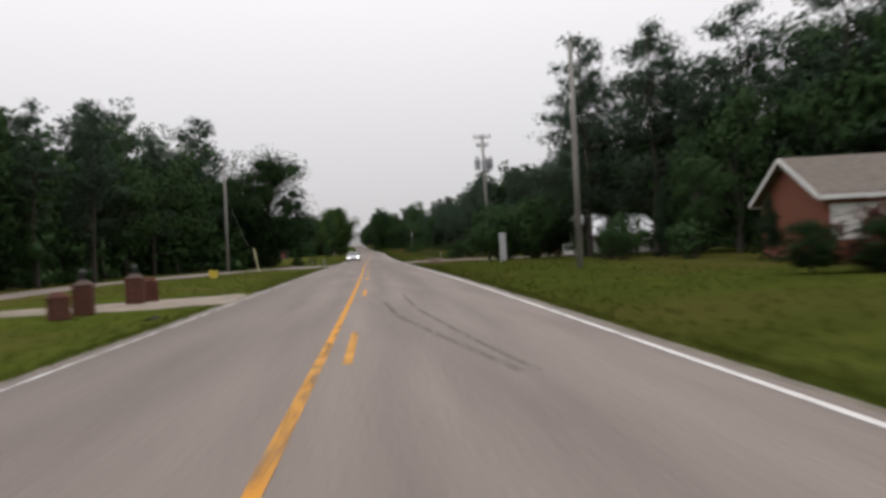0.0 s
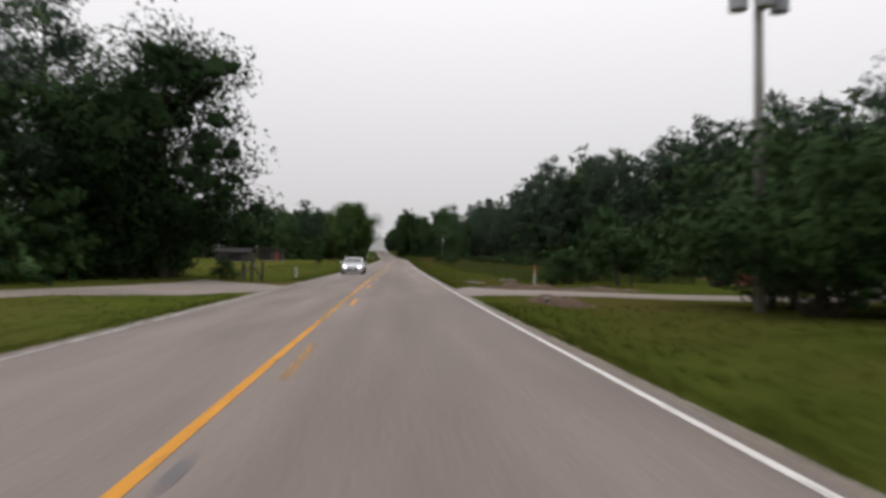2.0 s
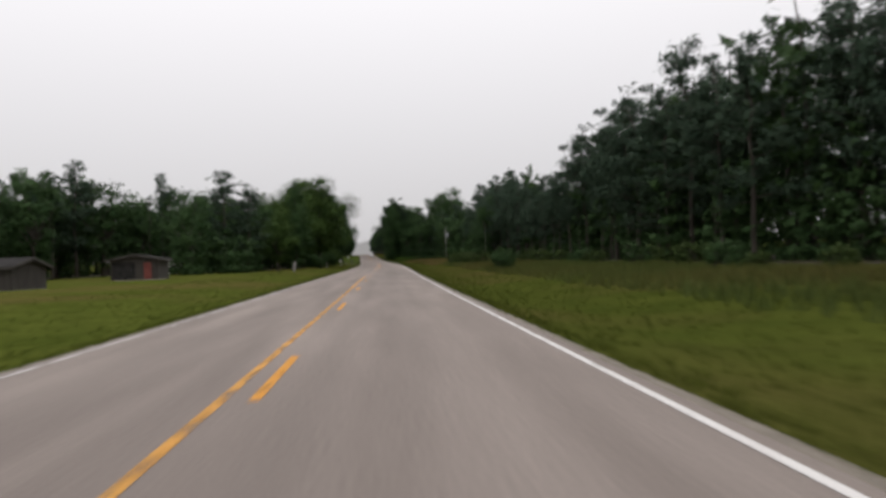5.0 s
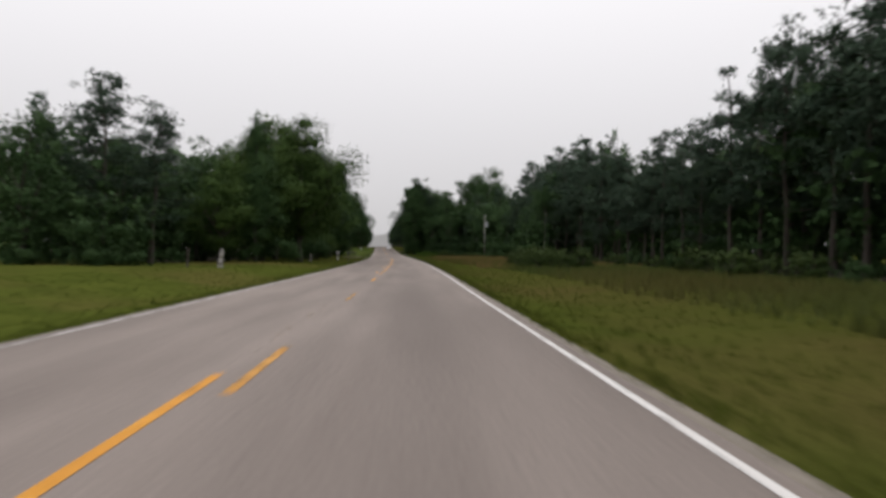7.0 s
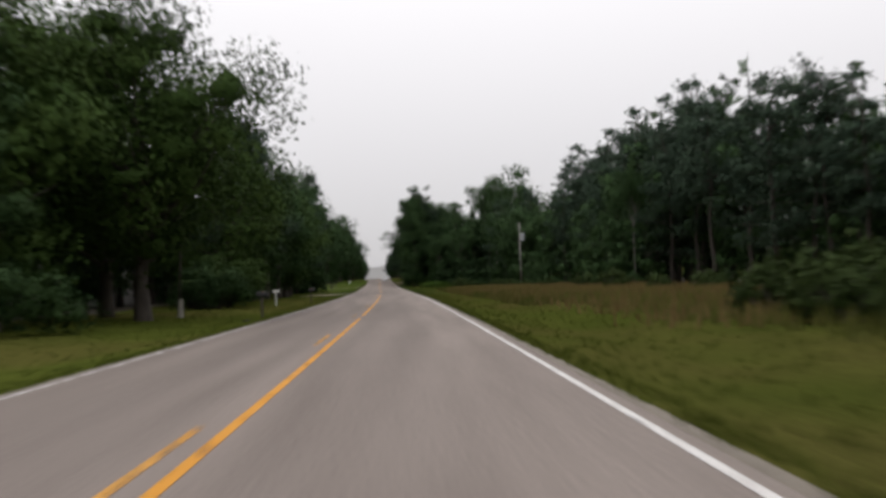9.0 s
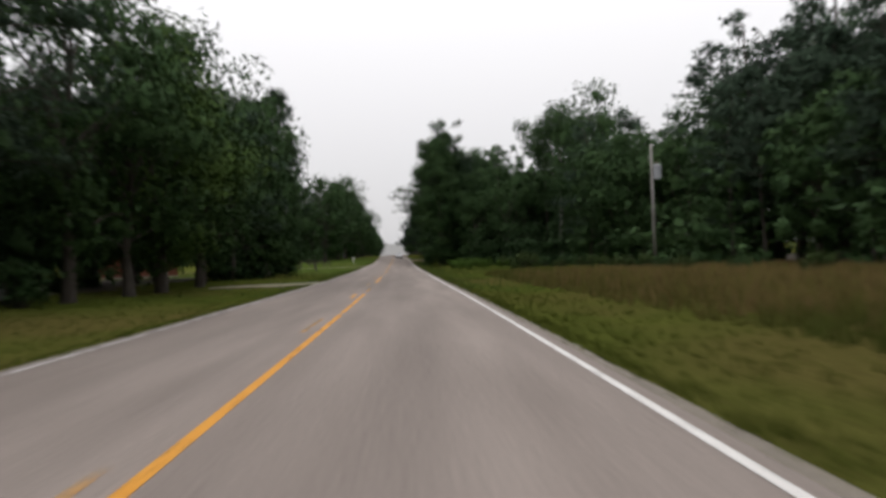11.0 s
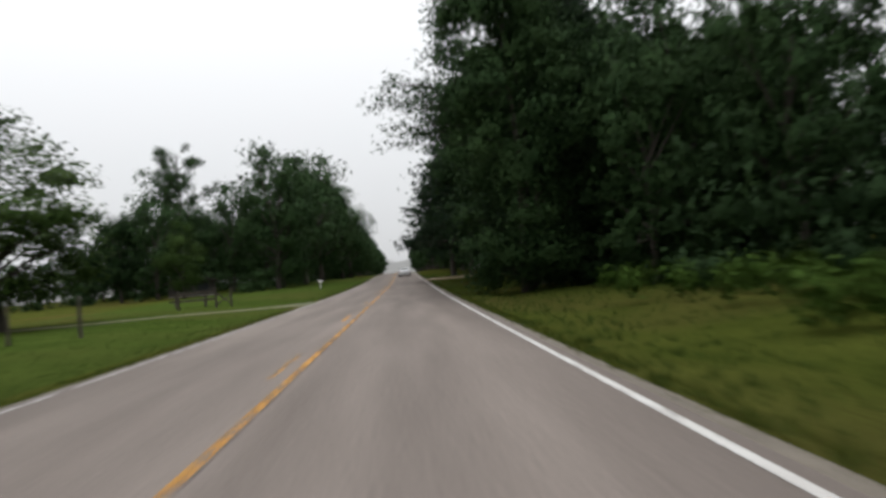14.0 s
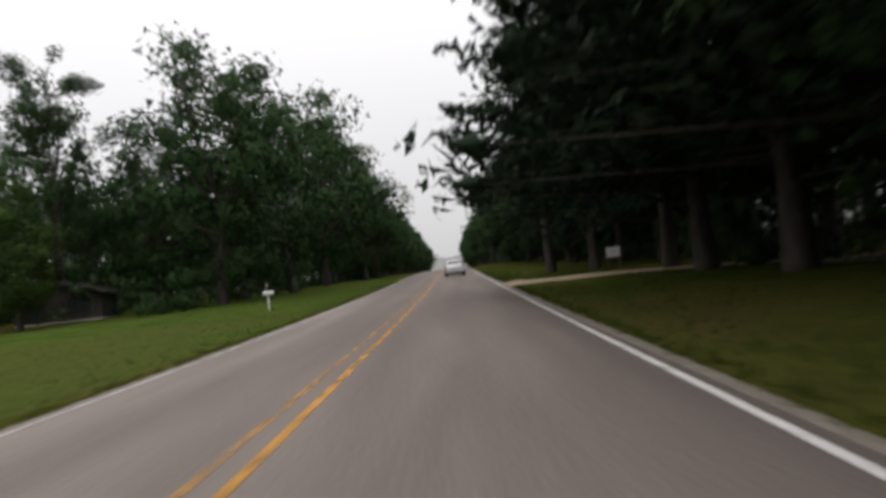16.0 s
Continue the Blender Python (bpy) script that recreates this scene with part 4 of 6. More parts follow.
# right: the long pine woods
band(100, 176, [(95, 40), (110, 38), (176, 35)], 3, 4.3, 16.0, 19.8, ["pine_a", "pine_b", "pine_c", "pine_far"], RW)
band(176, 236, [(176, 30), (200, 30), (236, 29.5)], 3, 4.3, 17.5, 21.6, ["pine_a", "pine_b", "pine_c", "pine_far", "pine_far_b"], RW)
band(236, 266, [(236, 29.5), (266, 29)], 3, 4.3, 12.5, 15, ["pine_a", "pine_b", "pine_c", "pine_far", "pine_far_b"], RW)
band(266, 290, [(266, 29), (290, 28.5)], 3, 4.3, 14.5, 17, ["pine_a", "pine_b", "pine_c", "pine_far", "pine_far_b"], RW)
tree("pine_a", 214, 33.5, 22.5, 0.8)
band(290, 346, [(290, 27), (318, 27), (332, 23), (346, 21)], 3, 4.4, 11.5, 15.5, ["pine_b", "oak_a", "oak_b", "pine_c", "oak_far"], RW)
band(346, 372, [(346, 26), (372, 29)], 3, 4.4, 14.0, 18, ["pine_b", "oak_a", "oak_b", "pine_c", "oak_far"], RW)
band(100, 300, [(100, 21), (250, 20), (300, 18)], 1, 4.2, 0.9, 2.2, ["bush_a", "bush_b", "bush_b"], "shrubs before the woods", 3.5)
band(300, 378, [(300, 17.5), (330, 15), (378, 12)], 1, 2.4, 0.6, 1.4, ["bush_b", "bush_b", "bush_a"], "shrubs before the woods", 3.0)
band(284, 338, [(284, 31), (338, 31)], 2, 4.0, 19.5, 21.5, ["pine_a", "pine_b", "pine_far", "pine_far_b"], RW, 3, 5)
# right: the pale-trunked tree, the vine column and the dark overhanging woods
tree("high", 372, 25.2, 23.0, 1.2, 20)
tree("oak_c", 366, 28, 20, 1.0)
tree("oak_c", 361, 27.5, 23.5, 0.78)
for s, o, h, w in [(368, 17.0, 14.5, 0.85), (374, 15, 13.5, 0.95), (379.5, 14, 13.5, 1.0), (372, 12.6, 12.5, 0.85)]:
    tree("oak_b", s, o, h, w, group=RW)
tree("column", 377, 7.7, 19.3, 1.12, 40)
tree("sparse", 379.0, 8.4, 23.2, 0.95, 10)
tree("overhang", 381, 8.8, 12.8, 1.15, 0)
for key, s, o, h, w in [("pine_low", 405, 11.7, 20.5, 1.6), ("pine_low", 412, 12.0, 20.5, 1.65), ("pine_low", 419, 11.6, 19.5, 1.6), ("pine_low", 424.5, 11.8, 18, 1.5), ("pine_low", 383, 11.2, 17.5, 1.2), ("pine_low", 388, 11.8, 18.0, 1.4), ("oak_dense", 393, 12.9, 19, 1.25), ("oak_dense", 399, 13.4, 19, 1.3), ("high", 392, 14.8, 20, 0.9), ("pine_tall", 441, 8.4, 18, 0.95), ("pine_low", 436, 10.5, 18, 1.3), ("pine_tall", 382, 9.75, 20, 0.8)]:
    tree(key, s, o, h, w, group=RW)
band(402, 424, [(402, 15.5), (424, 14.5)], 1, 5.0, 15, 18, ["oak_b", "oak_c"], RW, 1.2)
band(379, 402, [(379, 12), (402, 15)], 4, 3.6, 15, 19.5, ["oak_b", "oak_c", "oak_dense"], RW, 1.2, 4.2, 1)
band(378, 412, [(378, 10.3), (395, 12.7), (412, 13.6)], 1, 2.4, 0.8, 2.0, ["bush_a", "bush_a", "bush_b"], "shrubs before the woods", 0.8)
band(432, 520, [(432, 16), (445, 12), (520, 11)], 3, 5.0, 14, 18.5, ["oak_a", "pine_low", "oak_b"], RW, 1.5, 5)
band(520, 760, [(520, 11), (760, 10)], 3, 6.0, 14, 18.5, ["pine_far", "oak_far"], RW, 1.5, 5, 0)
# left: woods behind the side road
band(-12, 66, [(-12, -22), (40, -21.5), (66, -20)], 3, 5.0, 10.0, 13.8, ["oak_b", "oak_c", "pine_far", "oak_far", "oak_far"], RW, 1.8)
band(66, 92, [(66, -20.5), (92, -19)], 4, 4.6, 11.5, 15.0, ["oak_a", "oak_b", "pine_a"], RW, 1.8)
for key, s, o, h, w in [("pine_full", 95, -20.4, 19.0, 0.9), ("oak_dense", 90, -11.7, 14.3, 1.12), ("oak_a", 99, -18, 13.0, 1.1), ("oak_b", 92, -16.5, 14, 1.1), ("pine_full", 86, -20, 16.5, 0.95), ("oak_c", 84, -24, 16, 1.1), ("pine_a", 79, -25, 18.3, 1.0), ("pine_c", 60, -21.5, 14.3, 1.1), ("pine_c", 64, -23, 14.6, 1.1), ("oak_b", 95, -12.4, 5.5, 1.0), ("oak_a", 92, -17.5, 9.5, 1.0), ("pine_b", 45, -19.3, 11, 0.9), ("pine_b", 54, -19.3, 12, 0.9)]:
    tree(key, s, o, h, w)
for s, o, h, w in [(89, -13.2, 4.2, 0.9), (92.5, -12.4, 3.6, 0.9), (87, -15.5, 4.5, 1.0), (95.5, -13.5, 4.0, 0.9), (84, -18, 4.5, 1.0), (91, -15.5, 5.0, 1.0)]:
    tree("big_bush", s, o, h, w, group="shrubs at the side road")
tree("bush_a", 92.5, -8.8, 1.5, 1.0)
tree("bush_a", 91, -11.5, 2.0, 1.0)
# left: trees behind the field
band(192, 262, [(192, -46), (225, -42), (262, -28)], 3, 5.5, 12.5, 17.5, ["oak_far", "oak_far", "pine_far"], RW, 5, 9)
band(120, 215, [(120, -76), (215, -66)], 2, 7, 9, 13.5, ["oak_far", "oak_far", "pine_far"], RW, 6, 9)
# left: trees that close in on the road
for key, s, o, h, w in [("pine_c", 227, -21.6, 14.6, 1.2), ("pine_a", 230, -19, 13.0, 1.3), ("oak_a", 222, -25, 11.5, 1.1), ("oak_light", 247, -13.4, 14.6, 1.0), ("oak_light", 238, -15.5, 9.0, 1.2), ("oak_c", 234, -23, 10.5, 1.0), ("spire", 243.5, -13.4, 14.9, 1.1), ("oak_over", 259, -14.0, 16.8, 1.22), ("oak_over", 254.5, -10.5, 16.4, 1.12), ("pine_open", 267, -12.4, 14, 0.6), ("oak_over", 251, -15.8, 13.5, 1.1), ("oak_b", 247.5, -19.5, 12.5, 1.1), ("oak_a", 243, -19, 11.2, 1.1), ("oak_c", 240, -24, 10.5, 1.1)]:
    tree(key, s, o, h, w)
band(275, 344, [(275, -11.8), (300, -11), (344, -12)], 1, 5.2, 14, 18, ["oak_a", "oak_c", "oak_light", "pine_open", "oak_b"], RW, 1.5)
band(266, 344, [(266, -22), (300, -20), (344, -20)], 3, 5.6, 13, 17, ["oak_far"], RW, 2, 6)
band(232, 266, [(232, -27), (266, -23)], 2, 5.6, 10.0, 12.5, ["oak_far"], RW, 2, 6)
band(270, 298, [(270, -12.5), (298, -12)], 1, 3.4, 2.2, 4.2, ["bush_a", "bush_a"], "shrubs before the woods", 1.0)
tree("oak_light", 271, -10.2, 3.9, 2.4)
tree("oak_dense", 265, -17.4, 6.0, 0.8)
tree("big_bush", 268, -10.5, 3.6, 1.1)
band(328, 342, [(328, -12.5), (342, -12.5)], 1, 3.0, 2.2, 5, ["bush_a", "big_bush"], "shrubs before the woods", 1.5)
for key, s, o, h, w in [("pine_tall", 355, -12.4, 21.5, 0.66), ("oak_a", 340, -11.8, 19, 0.85), ("oak_b", 333, -12.2, 19, 0.9), ("oak_b", 356, -15.5, 9.5, 0.9), ("cedar_a", 354.5, -12.6, 9.0, 1.15), ("pine_c", 346, -14, 17, 0.9), ("cedar_a", 352, -13.5, 7.5, 0.9), ("oak_dense", 354.2, -11.6, 6.6, 0.9), ("oak_dense", 350.0, -11.2, 6.0, 0.95), ("oak_b", 347.5, -17.5, 15, 1.0), ("oak_b", 352.5, -17.5, 12, 1.0), ("oak_a", 343, -15.5, 15, 1.0), ("oak_dense", 366, -37, 18, 1.2), ("oak_dense", 373, -34, 18, 1.2)]:
    tree(key, s, o, h, w)
# left: the lawn's small oak and the trees beyond it
tree("oak_light", 382.8, -21.0, 11.8, 1.75, 70)
for key, s, o, h, w in [("oak_a", 446, -16.4, 22.6, 0.95), ("oak_c", 454, -17, 20.5, 1.0), ("sparse", 449.5, -30.5, 23, 1.1), ("oak_c", 450.5, -31.5, 21.0, 0.5), ("oak_b", 442, -32, 17, 0.9), ("oak_c", 452, -24, 16.5, 0.9), ("oak_a", 462, -14.5, 21.5, 0.95), ("oak_a", 488, -14.5, 25.5, 0.85), ("oak_c", 476, -13.5, 23.5, 0.9), ("oak_b", 500, -9.6, 19, 1.1), ("oak_a", 494, -11, 22, 0.9), ("oak_dense", 441, -36.5, 12.0, 0.9), ("oak_dense", 456, -47, 7.5, 0.9), ("oak_c", 458, -32, 15, 0.9), ("oak_a", 470, -22, 18, 0.9), ("oak_light", 437, -27, 10, 1.0), ("oak_b", 494, -15, 19, 0.9)]:
    tree(key, s, o, h, w)
band(456, 520, [(456, -40), (480, -30), (520, -24)], 2, 6, 13, 17, ["oak_far"], RW, 3, 7)
band(505, 560, [(505, -10.5), (560, -10)], 3, 5.0, 14, 18, ["oak_a", "oak_far", "oak_far"], RW, 1.5, 5)
band(560, 760, [(560, -10), (760, -10)], 3, 6.0, 14, 18, ["oak_far"], RW, 1.5, 5, 0)
for key in list(P):
    for ob in (*P[key].children_recursive, P[key]):
        bpy.data.objects.remove(ob)


def woods(name, keys, places, label):
    """Far or deep woods as one object: coarse crowns and trunks, joined."""
    rnd = np.random.RandomState(5)
    V, FF, nv, T, TF = [], [], [], [], []
    nt = nf = 0
    for s, o, h in places:
        key = keys[rnd.randint(len(keys))]
        tv, tf, q = ARR[key]
        k = h / HEIGHT[key]
        a = rnd.rand() * math.tau
        R_ = np.array([[math.cos(a), -math.sin(a), 0], [math.sin(a), math.cos(a), 0], [0, 0, 1]]) * k
        base = W(s, o, float(ground_h(s, o)))
        qv, qf, qn, nl = q
        leaf = np.nonzero(rnd.rand(nl) < 0.1)[0]
        sub = qv[:3 * nl].reshape(-1, 3, 3)[leaf]
        mid = sub.mean(1, keepdims=True)
        sub = (mid + (sub - mid) * 2.4).reshape(-1, 3)
        lumps = qv[3 * nl:].reshape(-1, 12, 3)
        pick = np.nonzero(rnd.rand(len(lumps)) < 0.5)[0]
        lumps = lumps[pick]
        mid = lumps.mean(1, keepdims=True)
        lumps = (mid + (lumps - mid) * 1.9).reshape(-1, 3)
        nv.append(np.concatenate([qn[:3 * nl].reshape(-1, 3, 3)[leaf].reshape(-1, 3), qn[3 * nl:].reshape(-1, 12, 3)[pick].reshape(-1, 3)]) @ (R_ / k).T)
        V.append(np.concatenate([sub, lumps]) @ R_.T + base)
        FF.append(np.concatenate([np.arange(len(sub)).reshape(-1, 3), (len(sub) + np.arange(len(pick))[:, None, None] * 12 + LUMP[1][None]).reshape(-1, 3)]) + nf)
        nf += len(V[-1])
        T.append(tv[:84] @ R_.T + base)
        f = tf[(tf < 84).all(1)]
        TF.append(f + nt)
        nt += 84
    root = thing(name, Matrix(), label, "woods")
    tagged(root, kind="stuff")
    tagged(part("crowns", mesh_np("crowns", np.concatenate(V), np.concatenate(FF), LEAVES, None, True, np.concatenate(nv)), LEAVES, root), kind="stuff")
    tagged(part("trunks", mesh_np("trunks", np.concatenate(T), np.concatenate(TF), BARK), BARK, root), kind="stuff")
    return root


def scatter(n, s0, s1, o0, o1, h0, h1, seed):
    r = np.random.RandomState(seed)
    return [(s0 + (s1 - s0) * r.rand(), o0 + (o1 - o0) * r.rand(), h0 + (h1 - h0) * r.rand()) for _ in range(n)]


woods("deep_woods", ["pine_far", "pine_far_b", "oak_far"], [p for p in BACK if p[1] > 0] + scatter(40, 98, 380, 48, 66, 16, 21, 1) + scatter(20, 380, 520, 28, 50, 15, 20, 2) + scatter(30, -60, 100, 48, 80, 15, 20, 3), "dark pine woods running back from the road")
woods("deep_woods", ["oak_far", "oak_far", "pine_far"], [p for p in BACK if p[1] < 0] + scatter(40, 250, 350, -70, -40, 14, 18, 5) + scatter(40, 120, 260, -130, -90, 11, 16, 6), "dark mixed woods running back from the road")
woods("far_woods", ["oak_far", "pine_far"], scatter(50, 420, 620, -220, -130, 11, 16, 7) + scatter(30, 520, 720, -60, -26, 14, 18, 8) + [p for p in scatter(90, -160, -40, -90, 90, 13, 17, 12) if abs(p[1]) > 24], "far line of trees across the fields")


def undergrowth(name, runs, material, label, seed, size=0.62, thick=1.1):
    """Saplings and brush that fill the woods' edge below the crowns, as one object."""
    r = np.random.RandomState(seed)
    C, R = [], []
    for s0, s1, o0, o1, h in runs:
        m = int(abs(s1 - s0) * thick)
        s = s0 + (s1 - s0) * r.rand(m)
        o = o0 + (o1 - o0) * r.rand(m)
        top = h * (0.35 + 0.65 * r.rand(m))
        base = W(s, o, ground_h(s, o))
        for p, t_ in zip(base, top):
            for z in np.arange(0.55, t_, 1.75):
                C.append(p + [r.normal() * 0.8, r.normal() * 0.8, z])
                R.append(min(1.15 + 0.6 * r.rand(), 0.75 * t_))
    v, f, nn, k = foliage(r, C, R, int(len(C) * 16 * (0.62 / size) ** 1.5), size, size * 0.66, 0.9, 0.0, 0.2, 0.36, share=0.4, crown=False)
    return tagged(new(name, mesh_np(name, v, f, material, None, True, nn)), label, "undergrowth", kind="stuff")


undergrowth("undergrowth", [(100, 176, 33.5, 40, 13), (100, 180, 31.5, 34.5, 7), (176, 228, 29, 34, 10), (228, 292, 30, 34, 6), (288, 345, 20.5, 27, 7.5), (345, 374, 26, 31, 7.5), (325, 384, 33, 42, 13), (432, 520, 15, 19, 8), (520, 760, 13, 16, 7), (38, 98, 36, 44, 8)], LEAVES, "dark undergrowth filling the woods' edge", 61)
undergrowth("undergrowth", [(-45, 92, -25, -20.5, 6), (78, 100, -20, -14.5, 5), (192, 262, -52, -46, 6), (120, 215, -84, -76, 6), (218, 262, -30, -22, 6), (294, 322, -24, -17, 6), (440, 520, -40, -22, 5), (505, 560, -15, -12, 7), (560, 760, -14, -11, 7)], LEAVES, "dark undergrowth filling the woods' edge", 62)
undergrowth("undergrowth", [(376, 400, 13, 18, 11), (396, 426, 24, 30, 11), (378, 392, 11, 13.5, 6), (388, 406, 14.5, 17, 8), (346, 378, 15, 18.5, 6), (348, 380, 19, 23, 4.2), (352, 384, 27.5, 31, 8), (330, 378, 27, 34, 9), (372, 384, 14, 24, 8), (360, 378, 11.5, 16, 5), (277, 300, -16, -12.5, 6), (334, 350, -17, -12, 8), (327, 348, -13.5, -11.5, 3.6), (344, 359, -18, -12.5, 4), (80, 100, -17, -13, 4)], SHADED_LEAVES, "undergrowth filling the woods' edge, leaf colour darkened for shade", 63, 0.3)
undergrowth("undergrowth", [(440, 505, -22, -15, 4.5)], LEAVES, "dark undergrowth under the trees", 68, 0.3)

undergrowth("undergrowth", [(98, 380, 46, 56, 12), (376, 430, 24, 32, 11), (430, 520, 24, 30, 10), (250, 350, -40, -30, 10), (440, 530, -52, -42, 9), (-20, 100, -40, -32, 9), (120, 262, -95, -85, 8)], LEAVES, "dark undergrowth deep in the woods", 64, 1.0, 1.5)
undergrowth("undergrowth", [(376, 390, 10.4, 12, 3.5), (390, 409, 13.2, 15, 3), (414, 424, 13.4, 15.5, 2.6)], SHADED_LEAVES, "dark low brush at the woods' edge", 66, 0.2, 1.6)
undergrowth("low_shrubs", [(339, 362, 8.2, 12, 0.9), (362, 374, 10.4, 14, 0.9)], FERN, "low fresh green shrubs along the woods", 67, 0.18, 2.2)
undergrowth("undergrowth", [(216, 250, -23, -17, 6.5)], LEAVES, "dark undergrowth under the trees", 65, 0.4)

# the hazy distance beyond the last trees: a glowing ring, haze in its grey
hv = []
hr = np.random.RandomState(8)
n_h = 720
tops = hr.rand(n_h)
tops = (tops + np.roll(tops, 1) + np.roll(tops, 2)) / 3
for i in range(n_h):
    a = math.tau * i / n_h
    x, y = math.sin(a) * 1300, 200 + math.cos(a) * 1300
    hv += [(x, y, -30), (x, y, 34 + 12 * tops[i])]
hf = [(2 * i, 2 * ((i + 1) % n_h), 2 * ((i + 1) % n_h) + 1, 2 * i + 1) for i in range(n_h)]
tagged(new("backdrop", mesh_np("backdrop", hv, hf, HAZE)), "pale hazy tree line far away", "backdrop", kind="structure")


# ---------------------------------------------------------------- grass
def tufts(name, places, height, spread, material, label, seed, blades=3):
    r = np.random.RandomState(seed)
    s, o = places
    n = len(s)
    base = W(s, o, ground_h(s, o) - 0.01)
    V = []
    for b in range(blades):
        a = r.rand(n) * math.tau
        lean = r.rand(n) * spread
        hh = height * (0.5 + 0.8 * r.rand(n))
        wv = np.stack([np.cos(a + 1.57), np.sin(a + 1.57), np.zeros(n)], -1) * (0.012 + 0.1 * height * r.rand(n))[:, None]
        off = np.stack([r.normal(size=n), r.normal(size=n), np.zeros(n)], -1) * 0.5 * spread
        tip = base + off + np.stack([np.cos(a) * lean, np.sin(a) * lean, hh], -1)
        V.append(np.stack([base + off - wv, base + off + wv, tip], 1))
    V = np.concatenate(V).reshape(-1, 3)
    return tagged(new(name, mesh_np(name, V, np.arange(len(V)).reshape(-1, 3), material)), label, "grass", kind="stuff")


def clear_of_drives(s, o):
    keep = np.ones(len(s), bool)
    for sd, side, half in DRIVES:
        keep &= ~((np.abs(s - sd) < half * 0.8) & (np.sign(o) == side) & (np.abs(o) < 16))
    keep &= ~((o < -13) & (s < 76) & (s < 76))
    return s[keep], o[keep]


gr = np.random.RandomState(31)
n_g = 29000
for side, e, mt, hh, lab in ((1, 4.25, ROUGH, 0.11, "rough roadside grass, a little overgrown"), (-1, 3.9, GRASS, 0.085, "short mown roadside grass")):
    s_, o_ = clear_of_drives(gr.rand(n_g) * 470 - 10, side * (e + 11 * gr.rand(n_g) ** 1.5))
    far = s_ > 298
    tufts("grass", (s_[~far], o_[~far]), hh, 0.07, mt, lab, 40 + side)
    tufts("grass", (s_[far], o_[far]), hh, 0.07, FRESH, "short fresh green roadside grass", 140 + side)
    s_, o_ = clear_of_drives(gr.rand(9000) * 470 - 10, side * (e - 0.12 + 0.4 * gr.rand(9000)))
    tufts("grass", (s_, o_), 0.09, 0.09, mt, "ragged grass along the asphalt's edge", 44 + side)
n_t = 16000
s_, o_ = gr.rand(n_t) * 225 + 96, 9.5 + 13 * gr.rand(n_t) ** 0.8
near = s_ < 232
tufts("tall_grass", (s_[near], o_[near]), 0.5, 0.22, WEEDS, "tall green weeds before the woods", 50)
tufts("tall_grass", (s_[~near], o_[~near]), 0.5, 0.22, STRAW, "tall weedy grass turning straw brown", 53)
s_, o_ = gr.rand(5000) * 70 + 255, 8.0 + 6 * gr.rand(5000)
tufts("tall_grass", (s_, o_), 0.4, 0.2, STRAW, "tall weedy grass turning straw brown", 51)
s_, o_ = gr.rand(11000) * 78 + 236, 8.0 + 16 * gr.rand(11000) ** 0.6
tufts("tall_grass", (s_, o_), 0.55, 0.25, STRAW_BROWN, "dry brown grass of an unmown field", 52, 2)
# leaf litter darkened for shade under the trees, a few centimetres over the soil
def litter(name, s0, s1, o0, o1):
    s = np.linspace(s0, s1, 40)
    o = np.linspace(o0, o1, 12)
    A, B = np.meshgrid(s, o, indexing="ij")
    r = np.random.RandomState(int(abs(s0)) + 7)
    jit = np.where((B == o0), r.rand(*B.shape) * 1.5 * np.sign(o1 - o0), 0)
    v = W(A.ravel(), (B + jit).ravel(), ground_h(A.ravel(), (B + jit).ravel()) + 0.02 - 0.08 * ((A == s0) | (A == s1) | (B == o0) | (B == o1)).ravel())
    i, j = np.meshgrid(np.arange(39), np.arange(11), indexing="ij")
    a = (i * 12 + j).ravel()
    tagged(new(name, mesh_np(name, v, np.stack([a, a + 12, a + 13, a + 1], -1), SHADED_LITTER, smooth=True)), "leaf litter under the trees, darkened for their shade", "forest floor", kind="structure")


def lawn(s0, s1, o0, o1):
    """A greener mown lawn, lying a little over the rough ground."""
    s, o = np.linspace(s0, s1, 70), np.linspace(o0, o1, 40)
    A, B = np.meshgrid(s, o, indexing="ij")
    rim = (A == s0) | (A == s1) | (B == o0) | (B == o1)
    v = W(A.ravel(), B.ravel(), ground_h(A.ravel(), B.ravel()) + (0.012 - 0.06 * rim).ravel())
    i, j = np.meshgrid(np.arange(69), np.arange(39), indexing="ij")
    a = (i * 40 + j).ravel()
    tagged(new("lawn", mesh_np("lawn", v, np.stack([a, a + 40, a + 41, a + 1], -1), LAWN, uv=np.stack([B.ravel(), A.ravel()], -1), smooth=True)), "mown fresh green lawn beside the road", "lawn", kind="structure")


lawn(345, 505, -4.2, -26)
litter("forest_floor", 100, 374, 25, 80)
litter("forest_floor", 374, 402, 11.0, 60)
litter("forest_floor", 402, 424, 13.6, 17)
litter("forest_floor", 402, 424, 22, 60)
litter("forest_floor", 434, 720, 11.5, 60)
litter("forest_floor", -60, 100, -19.8, -80)
litter("forest_floor", 232, 348, -13.5, -75)
litter("forest_floor", 505, 720, -9.5, -60)
